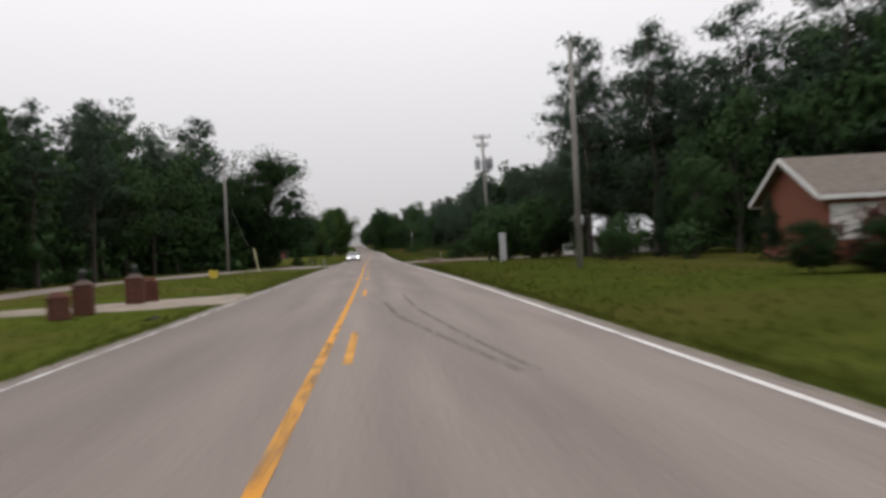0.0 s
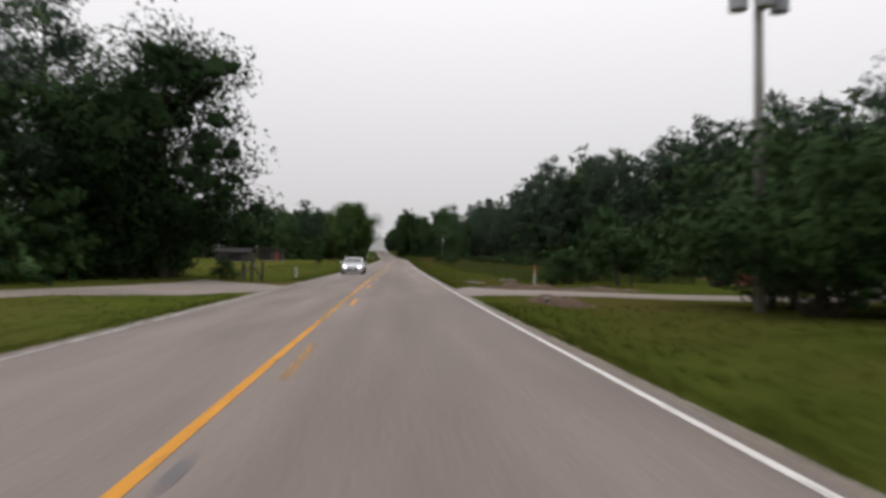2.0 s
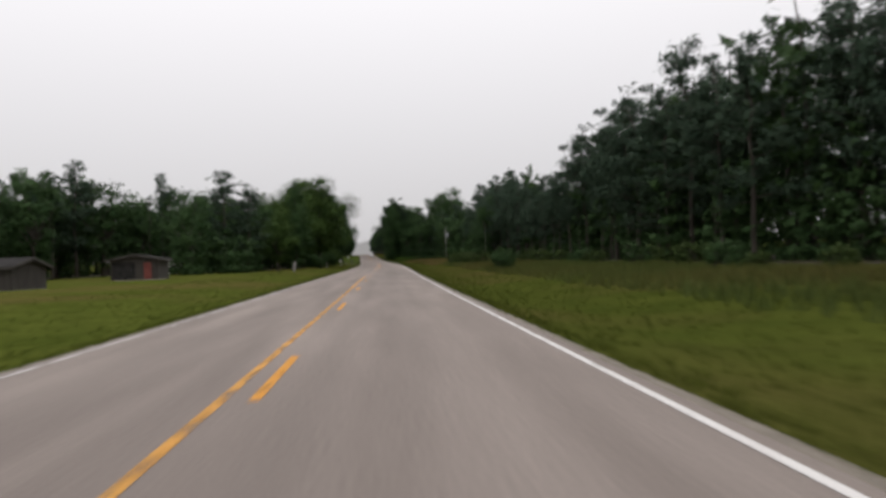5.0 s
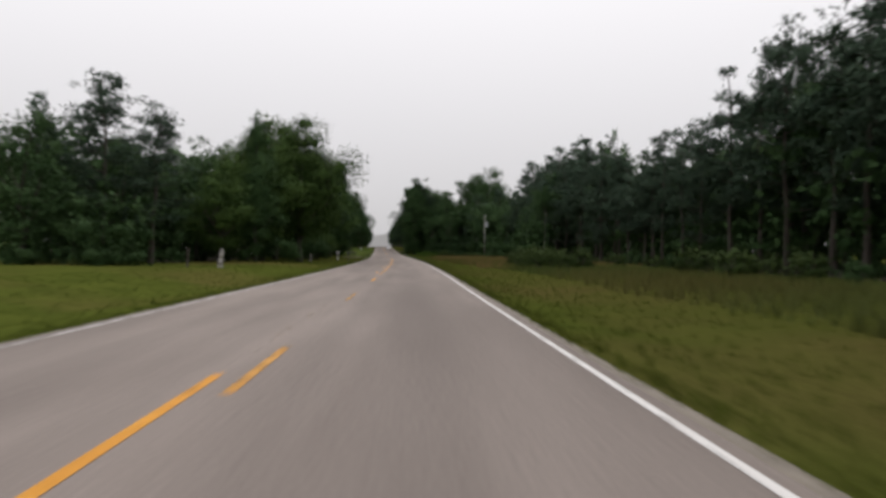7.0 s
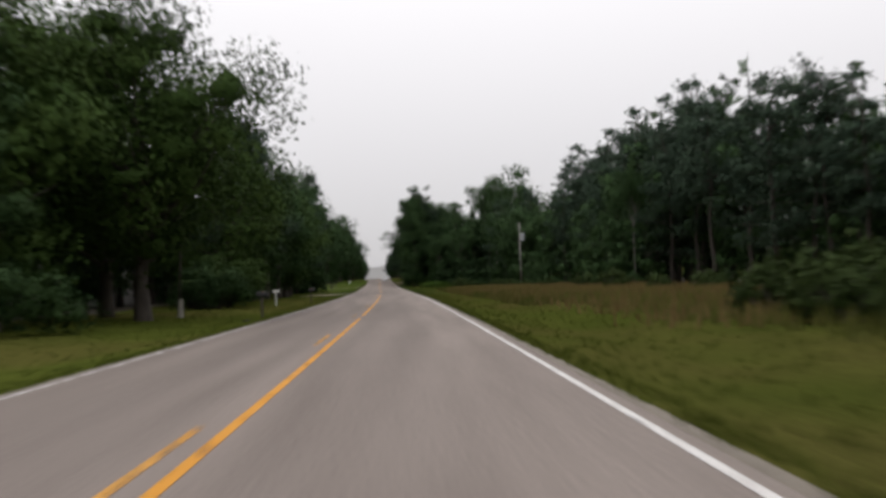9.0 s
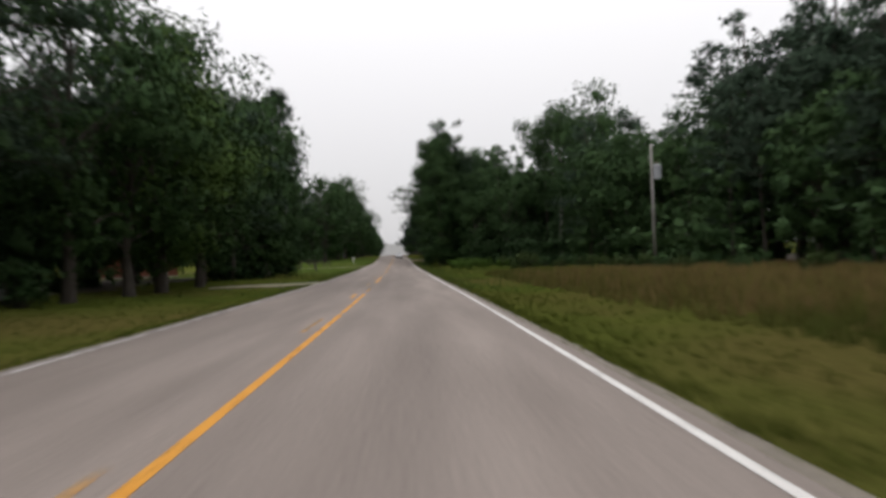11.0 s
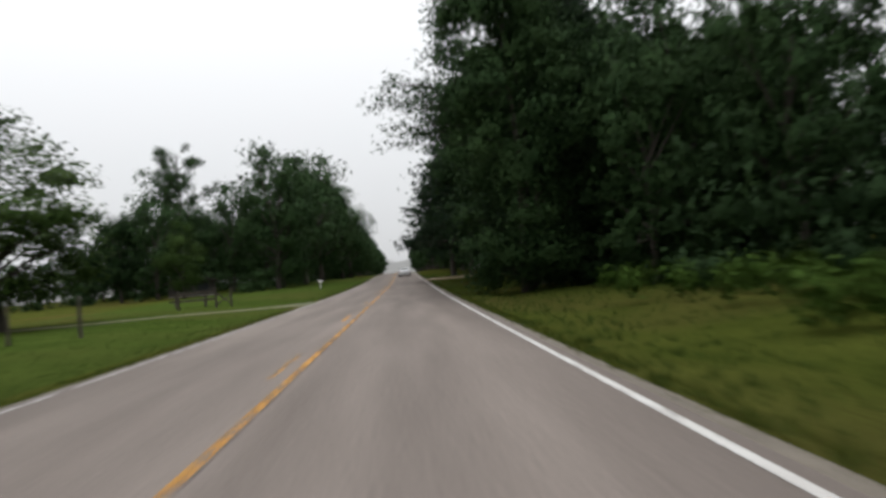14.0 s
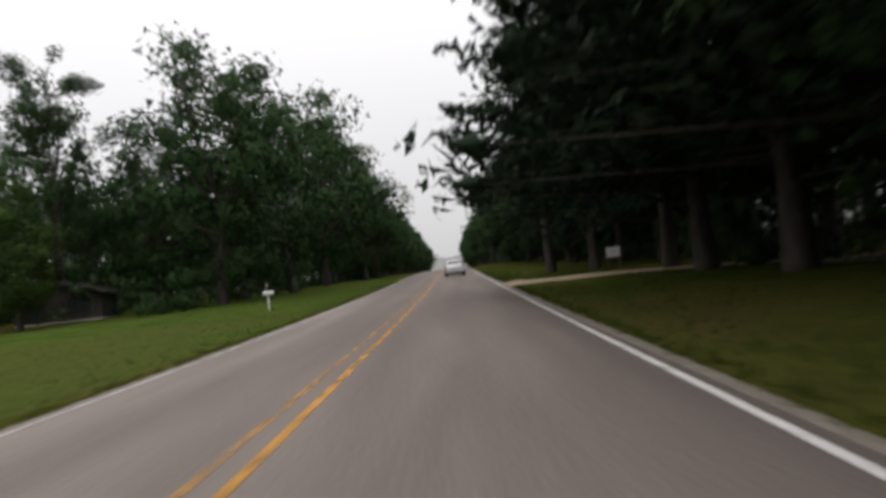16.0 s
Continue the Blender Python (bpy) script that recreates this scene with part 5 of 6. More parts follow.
# ---------------------------------------------------------------- buildings
def wall_sheet(u0, u1, h, cuts, place, thick, rise):
    """One connected wall with its openings cut through it, gabled where rise is given."""
    us = sorted({u0, u1, *[c[2] - c[4] / 2 for c in cuts], *[c[2] + c[4] / 2 for c in cuts]})
    zs = sorted({0.0, h, *[c[3] for c in cuts], *[c[3] + c[5] for c in cuts]})
    bm = bmesh.new()
    grid = {}

    def vert(u, z):
        if (u, z) not in grid:
            grid[u, z] = bm.verts.new(place(u, z))
        return grid[u, z]

    for a, b in zip(us, us[1:]):
        for c, e in zip(zs, zs[1:]):
            mu, mz = (a + b) / 2, (c + e) / 2
            if not any(abs(mu - k[2]) < k[4] / 2 and k[3] < mz < k[3] + k[5] for k in cuts):
                bm.faces.new([vert(a, c), vert(b, c), vert(b, e), vert(a, e)])
    if rise:
        bm.faces.new([vert(u, h) for u in us] + [bm.verts.new(place((u0 + u1) / 2, h + rise))])
    ext = bmesh.ops.extrude_face_region(bm, geom=bm.faces[:] + bm.edges[:] + bm.verts[:], use_keep_orig=True)
    bmesh.ops.translate(bm, vec=thick, verts=[g for g in ext["geom"] if isinstance(g, bmesh.types.BMVert)])
    bmesh.ops.recalc_face_normals(bm, faces=bm.faces[:])
    return bm


def building(name, m, w, d, h, rise, wall, roof, label, category="house", over=0.4, openings=(), trim=WHITE_PAINT):
    """A gabled building: gable to the front (-y), ridge running back; openings as (kind, face, along, bottom, width, height)."""
    root = thing(name, m, label, category)
    th = 0.2
    for face in ("front", "back"):
        y = -d / 2 if face == "front" else d / 2 - th
        part("wall", wall_sheet(-w / 2, w / 2, h, [c for c in openings if c[1] == face], lambda u, z: (u, y, z), (0, th, 0), rise), wall, root)
    for sx in (-1, 1):
        x = sx * w / 2 - (th if sx > 0 else 0)
        face = "left" if sx < 0 else "right"
        part("wall", wall_sheet(-d / 2 + th, d / 2 - th, h, [c for c in openings if c[1] == face], lambda u, z: (x, u, z), (th, 0, 0), 0), wall, root)
        L = math.hypot(w / 2 + over, rise * (w / 2 + over) / (w / 2))
        ang = math.atan2(rise, w / 2)
        rot = Euler((0, sx * ang, 0)).to_matrix()
        c = Vector((sx * (w / 2 + over) / 2, 0, h + rise - rise * (w / 2 + over) / w + 0.11))
        part("roof", boxed(c, (L, d + 2 * over, 0.14), 0.02, rot), roof, root)
        for y in (-d / 2 - over - 0.02, d / 2 + over + 0.02):
            part("fascia", boxed(c + Vector((0, y, -0.03)), (L, 0.04, 0.22), 0.008, rot), trim, root, "white rake board")
        part("fascia", boxed((sx * (w / 2 + over + 0.02), 0, h - rise * over / (w / 2) + 0.04), (0.05, d + 2 * over, 0.2), 0.008), trim, root, "white eaves board")
    part("floor_slab", boxed((0, 0, -0.1), (w + 0.1, d + 0.1, 0.3), 0.01), CONCRETE, root)
    for kind, face, u, b, ow, oh in openings:
        if face in ("front", "back"):
            y = -d / 2 if face == "front" else d / 2
            sg = -1 if face == "front" else 1
            pos = lambda a, z, dep: (u + a, y - sg * dep, z)
            dims = lambda a, z, t: (a, t, z)
        else:
            xx = -w / 2 if face == "left" else w / 2
            sg = -1 if face == "left" else 1
            pos = lambda a, z, dep: (xx - sg * dep, u + a, z)
            dims = lambda a, z, t: (t, a, z)
        leaf = part("door" if kind == "door" else "window", boxed(pos(0, b + oh / 2, 0.1), dims(ow - 0.02, oh - 0.02, 0.05), 0.005), PANE if kind != "door" else DARK_ROOF, root)
        for a in (-ow / 2 - 0.04, ow / 2 + 0.04):
            part("frame", boxed(pos(a, b + oh / 2, -0.02), dims(0.1, oh + 0.18, 0.05), 0.006), trim, leaf)
        part("frame", boxed(pos(0, b + oh + 0.04, -0.02), dims(ow - 0.02, 0.1, 0.05), 0.006), trim, leaf)
        if kind != "door":
            part("sill", boxed(pos(0, b - 0.04, -0.05), dims(ow + 0.2, 0.07, 0.14), 0.006), trim, leaf)
            part("glazing_bar", boxed(pos(0, b + oh / 2, 0.065), dims(ow - 0.04, 0.04, 0.03), 0.004), trim, leaf)
            part("glazing_bar", boxed(pos(0, b + oh / 2, 0.061), dims(0.035, oh - 0.04, 0.03), 0.004), trim, leaf)
        else:
            part("handle", rodded(pos(ow * 0.38, b + 1.0, 0.0), pos(ow * 0.38, b + 1.0, 0.1), 0.03, 0.03), GREY_METAL, leaf)
    return root


# gable end towards the road's approach, long roof running off to the side
house = building("brick_house", at(30.9, 25.8, -0.1, -100.6), 7.4, 12.0, 2.9, 1.75, BRICK, SHINGLE, "red brick house with white trim and brown shingle roof", "house", 0.45,
                 [("window", "right", 0.5, 0.9, 1.2, 1.3), ("door", "right", 3.2, 0.05, 1.0, 2.05), ("window", "left", 0.0, 1.0, 1.2, 1.2)])
part("siding", boxed((3.73, -4.5, 1.7), (0.06, 2.6, 1.5), 0.01), WHITE_PAINT, house, "white painted siding beside the corner")
outbuilding = building("white_outbuilding", at(84.2, 29.0, -0.1, -72), 6.2, 9.4, 2.35, 2.2, WHITE_PAINT, METAL_ROOF, "white outbuilding with a pale metal roof behind pines", "outbuilding", 0.35,
                       [("door", "right", -3.05, 0.05, 0.75, 1.95), ("door", "right", -0.75, 0.05, 2.3, 2.0), ("door", "right", 1.55, 0.05, 0.6, 1.95), ("window", "front", 0, 0.9, 1.0, 1.2)])
red_shed = building("red_shed", at(98.5, 25.0, 0, -22), 2.5, 3.0, 2.1, 0.65, RED_PAINT, DARK_ROOF, "small faded red shed among the trees", "shed", 0.25, [("door", "front", -0.5, 0.05, 0.8, 1.8)], RED_PAINT)
part("shutter", boxed((0.7, -1.53, 1.65), (0.75, 0.05, 0.85), 0.01), WHITE_PAINT, red_shed, "white painted shutter")
building("barn", at(175.5, -26.6, 0, 85), 4.2, 5.6, 1.6, 0.55, GREY_WOOD, DARK_ROOF, "low dark weathered barn at the field's edge", "barn", 0.3, [("door", "left", -0.6, 0.05, 2.2, 1.6), ("window", "left", 1.7, 0.8, 0.7, 0.6)], GREY_WOOD)
building("shed", at(167, -35.6, 0, 80), 2.4, 3.0, 1.1, 0.35, GREY_WOOD, DARK_ROOF, "low grey shed beyond the field", "shed", 0.15, [("door", "left", 0, 0.05, 0.8, 0.95)], GREY_WOOD)
# wide dark leaf fills the open bay, painting the shade inside it
open_shed = building("open_shed", at(202.2, -25.2, 0, 6), 4.8, 5.0, 2.1, 0.45, GREY_WOOD, DARK_ROOF, "dark weathered open shed with one red panel", "shed", 0.4, [("door", "front", -1.1, 0.05, 2.3, 1.85)], GREY_WOOD)
part("panel", boxed((1.25, -2.54, 0.95), (0.75, 0.05, 1.75), 0.01), RED_PAINT, open_shed, "faded red boarded panel")
building("white_house", at(290.5, -28, 0, 0), 10.2, 9.0, 4.4, 2.4, WHITE_PAINT, DARK_ROOF, "white house half hidden by dark trees", "house", 0.4, [("window", "front", -3.2, 0.9, 1.0, 1.5), ("door", "front", -0.6, 0.05, 1.0, 2.05), ("window", "front", 1.8, 0.9, 1.0, 1.5), ("window", "front", 4.0, 1.6, 0.7, 1.5), ("window", "right", 0, 0.9, 1.1, 1.4)])
building("red_house", at(357, -31, 0, 60), 7.0, 9.0, 2.5, 1.6, BRICK, DARK_ROOF, "low red brick house behind dark trees", "house", 0.4, [("window", "right", -2.0, 0.9, 1.0, 1.1), ("window", "front", -1.4, 0.9, 1.2, 1.1), ("door", "front", 1.4, 0.05, 1.0, 2.0)])
building("garden_hut", at(446, -28.5, 0, 12), 6.0, 5.0, 2.0, 0.9, GREY_WOOD, DARK_ROOF, "dark wooden hut under the trees by the lawn", "hut", 0.5, [("door", "front", -1.6, 0.05, 1.6, 1.9), ("window", "front", 1.5, 0.7, 1.6, 1.0)], GREY_WOOD)
building("white_shed", at(238, -32.0, 0, 10), 2.4, 3.0, 1.55, 0.35, WHITE_PAINT, METAL_ROOF, "small white shed behind the trees", "shed", 0.2, [("door", "front", 0.3, 0.05, 0.8, 1.4)])


# ---------------------------------------------------------------- poles
def utility_pole(s, o, h, label, lean=0.0, arms=(), tanks=0, arm_turn=0, girth=1.0):
    root = thing("utility_pole", at(s, o, 0, arm_turn), label, "utility pole", "utility poles")
    part("pole", rodded((0, 0, -0.5), (lean, 0, h), 0.17 * girth, 0.11 * girth, 12), POLE_WOOD, root, smooth=True)
    for z, half in arms:
        x0 = lean * z / h
        arm = part("crossarm", boxed((x0, 0.16, z), (2 * half, 0.1, 0.12), 0.012), POLE_WOOD, root)
        for x in (-half + 0.08, -half * 0.45, half * 0.45, half - 0.08):
            bm = rodded((x0 + x, 0.16, z + 0.05), (x0 + x, 0.16, z + 0.17), 0.02, 0.02)
            for k in range(3):
                rod(bm, (x0 + x, 0.16, z + 0.15 + k * 0.06), (x0 + x, 0.16, z + 0.2 + k * 0.06), 0.06, 0.045, 10)
            part("insulator", bm, PORCELAIN, arm)
        for sx in (-1, 1):
            part("brace", rodded((x0 + sx * half * 0.6, 0.12, z - 0.06), (x0, 0.13, z - 0.65), 0.018, 0.018, 6), GREY_METAL, arm)
    for k in range(tanks):
        a = (k - (tanks - 1) / 2) * math.pi / max(1, tanks - 1) if tanks > 1 else 0
        x, y = math.sin(a) * 0.62 + lean * 0.7, -math.cos(a) * 0.4
        z = h * 0.72
        bm = rodded((x, y, z), (x, y, z + 0.95), 0.27, 0.27, 16)
        rod(bm, (x, y, z + 0.95), (x, y, z + 1.03), 0.28, 0.2, 16)
        tank = part("transformer", bm, TRANSFORMER, root, "grey transformer can", smooth=False)
        for dx in (-0.1, 0.1):
            b2 = rodded((x + dx, y, z + 1.0), (x + dx, y, z + 1.3), 0.035, 0.025, 8)
            rod(b2, (x + dx, y, z + 1.08), (x + dx, y, z + 1.12), 0.07, 0.06, 8)
            rod(b2, (x + dx, y, z + 1.18), (x + dx, y, z + 1.22), 0.065, 0.055, 8)
            part("bushing", b2, PORCELAIN, tank)
        part("bracket", boxed((x * 0.55 + lean * 0.3, y * 0.5, z + 0.6), (max(0.1, abs(x)) * 0.8, 0.1, 0.1), 0.01), GREY_METAL, tank)
    return root


utility_pole(35.6, 10.8, 11.4, "weathered wooden utility pole on the lawn", 0.0, tanks=0)
pole_t = utility_pole(69.1, 11.9, 12.2, "wooden utility pole with crossarms and grey transformers", -0.25, [(11.9, 0.85), (11.1, 0.62)], 3)
utility_pole(74.6, -13.9, 11.3, "slim weathered utility pole by the side road", 0.1)
utility_pole(318.5, 19.6, 8.9, "thin grey utility pole with one pale transformer before the woods", 0.0, tanks=1, arm_turn=90, girth=0.75)
# guy wire with its yellow guard
guy = thing("guy_wire", at(69, -10.0), "guy wire with a leaning pale yellow guard tube", "guy wire")
d_guy = Vector(W(74.6, -13.9, 8.0) - W(69, -10.0, 0))
d_guy.rotate(Euler((0, 0, -float(heading(69)))))
part("wire", rodded((0, 0, -0.1), d_guy, 0.004, 0.004, 5), GREY_METAL, guy)
part("guard", rodded((0, 0, -0.05), (-0.42, 0.25, 2.15), 0.06, 0.055, 10), PALE_YELLOW, guy, "sun-bleached pale yellow guard tube")
part("anchor", rodded((0, 0, -0.3), (-0.05, 0.03, 0.15), 0.02, 0.02, 6), GREY_METAL, guy)


# ---------------------------------------------------------------- small things by the road
def brick_mesh(l, w, h):
    bm = boxed((0, 0, 0), (l, w, h), 0.006)
    me = bpy.data.meshes.new("brick")
    bm.to_mesh(me)
    bm.free()
    me.materials.append(DARK_BRICK)
    return me


BRICK_ME = brick_mesh(0.192, 0.09, 0.056)


def brick_pillar(s, o, wide, high, turn, label, lamp=True):
    """A pillar of single bricks round a mortar core, with a cap and an iron lantern."""
    root = thing("brick_pillar", at(s, o, 0.0, turn), label, "pillar", "driveway pillars")
    part("core", boxed((0, 0, high / 2 - 0.05), (wide - 0.02, wide - 0.02, high + 0.1), 0.005), MORTAR, root)
    n = max(2, round(wide / 0.205))
    step = wide / n
    for c in range(int(high / 0.068)):
        z = 0.03 + c * 0.068
        for side in range(4):
            a = side * math.pi / 2
            for i in range(n):
                u = -wide / 2 + step * (i + 0.5) + (step * 0.22 if c % 2 else -step * 0.22)
                u = max(-wide / 2 + 0.1, min(wide / 2 - 0.1, u))
                b = new("brick", BRICK_ME)
                b.parent = root
                b.matrix_basis = pose(0, 0, 0, 0, 0, math.degrees(a)) @ pose(u, -wide / 2 + 0.038, z)
    bm = boxed((0, 0, high + 0.015), (wide + 0.05, wide + 0.05, 0.05), 0.008)
    part("cap", bm, DARK_BRICK, root, "projecting brick course")
    bm = boxed((0, 0, high + 0.1), (wide - 0.02, wide - 0.02, 0.13), 0.015)
    for v in bm.verts:
        k = 1.0 - 0.5 * max(0.0, (v.co.z - high - 0.03) / 0.13)
        v.co.x *= k
        v.co.y *= k
    part("crown", bm, MORTAR if lamp else DARK_BRICK, root, "weathered sloping cap")
    if lamp:
        z = high + 0.15
        lant = part("lantern", rodded((0, 0, z), (0, 0, z + 0.07), 0.05, 0.025, 8), BLACK, root, "black iron lantern")
        part("glass", boxed((0, 0, z + 0.16), (0.09, 0.09, 0.16), 0.01), PANE, lant)
        for dx in (-0.055, 0.055):
            for dy in (-0.055, 0.055):
                part("rib", rodded((dx, dy, z + 0.07), (dx, dy, z + 0.25), 0.009, 0.009, 5), BLACK, lant)
        part("hood", rodded((0, 0, z + 0.24), (0, 0, z + 0.33), 0.1, 0.015, 8), BLACK, lant)
    return root


brick_pillar(20.6, -7.5, 0.5, 0.78, 12, "red brick driveway pillar with a lantern")
brick_pillar(19.6, -7.75, 0.5, 0.55, 30, "low dark red brick end pillar", False)
brick_pillar(23.2, -6.95, 0.48, 0.78, 0, "red brick driveway pillar with a lantern")
brick_pillar(24.1, -6.75, 0.4, 0.64, 20, "low dark red brick end pillar", False)


def culvert(s, o, turn):
    root = thing("culvert", at(s, o, -0.14, turn), "dark corrugated culvert pipe end in the ditch", "culvert")
    bm = bmesh.new()
    n = 18
    rings = []
    for r, y in ((0.13, 0.0), (0.155, 0.0), (0.155, 0.6), (0.13, 0.6)):
        rings.append([bm.verts.new((math.cos(i * math.tau / n) * r, y, math.sin(i * math.tau / n) * r + 0.05)) for i in range(n)])
    for k in range(3):
        for i in range(n):
            bm.faces.new((rings[k][i], rings[k][(i + 1) % n], rings[k + 1][(i + 1) % n], rings[k + 1][i]))
    part("pipe", bm, DARK_ROOF, root)
    # black disc set in the pipe paints the shade inside it
    part("mouth", rodded((0, 0.25, 0.05), (0, 0.3, 0.05), 0.13, 0.13, 18), BLACK, root)
    return root


culvert(17.6, -4.9, 0)
culvert(250.6, -5.0, 0)
culvert(310.5, -5.4, 0)


def yellow_box(s, o):
    root = thing("yellow_bin", at(s, o, 0, 12), "yellow plastic bin with a darker lid on the grass", "bin")
    bm = boxed((0, 0, 0.23), (0.6, 0.45, 0.46), 0.03)
    for v in bm.verts:
        k = 0.86 + 0.14 * v.co.z / 0.46
        v.co.x *= k
        v.co.y *= k
    part("body", bm, YELLOW_PLASTIC, root)
    part("lid", boxed((0, 0, 0.48), (0.66, 0.5, 0.06), 0.02), YELLOW_PLASTIC, root)
    part("rim", boxed((0, 0, 0.4), (0.63, 0.48, 0.03), 0.008), YELLOW_PLASTIC, root)
    for sx in (-1, 1):
        part("handle", boxed((sx * 0.31, 0, 0.38), (0.04, 0.16, 0.05), 0.01), YELLOW_PLASTIC, root)
    return root


yellow_box(50.7, -10.35)


def sign_slab(s, o):
    """Two tall white panels on posts, set in a V."""
    root = thing("sign_board", at(s, o, 0, 0), "tall narrow white sign board on two posts", "sign")
    for x, t in ((-0.13, 24), (0.12, -28)):
        rot = Euler((0, 0, radians(t))).to_matrix()
        part("panel", boxed((x, 0, 1.26), (0.29, 0.05, 2.1), 0.012, rot), GREY_METAL, root)
        part("post", boxed((x, 0.09, 1.08), (0.08, 0.08, 2.3), 0.012, rot), WHITE_PAINT, root)
    return root


sign_slab(55, 10.55)


def marker_post(s, o, h, label, red=True):
    root = thing("marker_post", at(s, o, 0, 8), label, "marker post")
    part("post", boxed((0, 0, h * 0.3), (0.11, 0.06, h * 0.6 + 0.1), 0.012), GREY_METAL, root)
    if red:
        part("top", boxed((0, 0, h * 0.8), (0.12, 0.065, h * 0.4), 0.012), ORANGE_RED, root, "orange-red top")
        part("band", boxed((0, -0.036, h * 0.72), (0.08, 0.006, 0.1), 0.0), WHITE_PAINT, root)
    else:
        part("cap", boxed((0, 0, h * 0.6 + 0.07), (0.2, 0.11, 0.05), 0.012), GREY_METAL, root)
    return root


marker_post(88.4, 9.0, 1.25, "white marker post with an orange-red top")


def pedestal(s, o):
    root = thing("utility_pedestal", at(s, o, 0, 5), "pale grey utility pedestal standing in the grass", "pedestal")
    part("body", boxed((0, 0, 0.37), (0.2, 0.2, 0.74), 0.025), GREY_METAL, root)
    part("cap", boxed((0, 0, 0.77), (0.23, 0.23, 0.06), 0.02), GREY_METAL, root)
    part("latch", boxed((0, -0.104, 0.5), (0.05, 0.015, 0.08), 0.004), BLACK, root)
    return root


pedestal(104.5, -6.3)


def wooden_post(s, o, h, r=0.08, lean=(0, 0)):
    root = thing("fence_post", at(s, o), "dark weathered wooden fence post in the grass", "fence post", "fence posts")
    part("post", rodded((0, 0, -0.3), (lean[0], lean[1], h), r, r * 0.9, 9), POST_WOOD, root)
    part("cap", rodded((lean[0], lean[1], h), (lean[0], lean[1], h + 0.03), r * 0.9, r * 0.5, 9), POST_WOOD, root)
    return root


def old_stump(s, o):
    """A pale, broken-off tree trunk, leaning a little, with the stub of a limb."""
    root = thing("tree_stump", at(s, o), "pale broken tree stump under the trees' edge", "tree stump")
    bm = bmesh.new()
    spans = [(0.0, 0.0, -0.3, 0.24), (0.0, 0.0, 0.15, 0.19), (0.04, 0.0, 0.6, 0.165), (0.1, 0.0, 1.0, 0.16), (0.13, 0.01, 1.25, 0.1)]
    for (x0, y0, z0, r0), (x1, y1, z1, r1) in zip(spans, spans[1:]):
        rod(bm, (x0, y0, z0), (x1, y1, z1), r0, r1, 9)
    part("trunk", bm, POLE_WOOD, root, smooth=True)
    part("limb", rodded((0.08, 0, 0.8), (0.3, -0.02, 1.0), 0.06, 0.04, 7), POLE_WOOD, root)
    part("splinter", rodded((0.16, 0.03, 1.2), (0.2, 0.04, 1.42), 0.05, 0.01, 5), POLE_WOOD, root)
    return root


old_stump(221, -11.25)
wooden_post(221, -13.5, 1.3, 0.07, (0.06, 0))


def corner_fence(s, o, turn):
    """The braced end of an old wire fence."""
    root = thing("fence_end", at(s, o, 0, turn), "braced end of an old wooden fence by the field", "fence")
    for x, h in ((0, 1.25), (0.95, 1.15)):
        part("post", rodded((x, 0, -0.3), (x + 0.03, 0, h), 0.08, 0.07, 9), POST_WOOD, root)
    part("brace", rodded((0.05, 0, 1.0), (0.9, 0, 0.15), 0.045, 0.045, 7), POST_WOOD, root)
    part("brace", rodded((-0.05, 0, 0.95), (-1.1, 0.1, 0.0), 0.045, 0.045, 7), POST_WOOD, root)
    for z in (0.3, 0.6, 0.9):
        part("wire", rodded((-0.1, 0.09, z), (1.0, 0.09, z), 0.006, 0.006, 5), GREY_METAL, root)
    return root


corner_fence(91.8, -7.1, 62)
wooden_post(96.5, -8.6, 1.0)
for s, o, h in [(101, -9.4, 0.9), (128, -14, 1.0)]:
    wooden_post(s, o, h, 0.06)
for s, o, h in [(360.5, -9.0, 1.15), (368, -10.0, 1.5), (367, -12.0, 1.35)]:
    wooden_post(s, o, h, 0.075)


def gate_fence(s, o, turn, length):
    """A dark plank rail fence that ends at a driveway in a braced post."""
    root = thing("rail_fence", at(s, o, 0, turn), "dark wooden rail fence with a braced end post", "fence")
    for x in (0, 1.0, -2.4):
        if x > -length:
            part("post", boxed((x, 0, 0.62), (0.14, 0.14, 1.5 if x < 0.5 else 1.35), 0.015), POST_WOOD, root)
    for z in (0.62, 1.12):
        part("rail", boxed((-length / 2 + 0.05, -0.09, z), (length, 0.04, 0.14), 0.008), POST_WOOD, root)
    rot = Euler((0, radians(38), 0)).to_matrix()
    part("brace", boxed((0.5, -0.05, 0.62), (1.15, 0.06, 0.1), 0.008, rot), POST_WOOD, root)
    part("brace", boxed((0.5, 0.05, 0.5), (1.0, 0.06, 0.09), 0.008, Euler((0, radians(-30), 0)).to_matrix()), POST_WOOD, root)
    return root


gate_fence(391.2, -11.2, 12, 3.0)


def rail_gate(s, o, turn):
    root = thing("rail_gate", at(s, o, 0, turn), "dark wooden hitching rail between two posts", "rail")
    for x in (-1.3, 1.3):
        part("post", boxed((x, 0, 0.45), (0.16, 0.16, 1.2), 0.015), POST_WOOD, root)
    part("rail", boxed((0, 0, 1.02), (2.9, 0.1, 0.14), 0.012), POST_WOOD, root)
    return root


rail_gate(397, -14.6, -20)


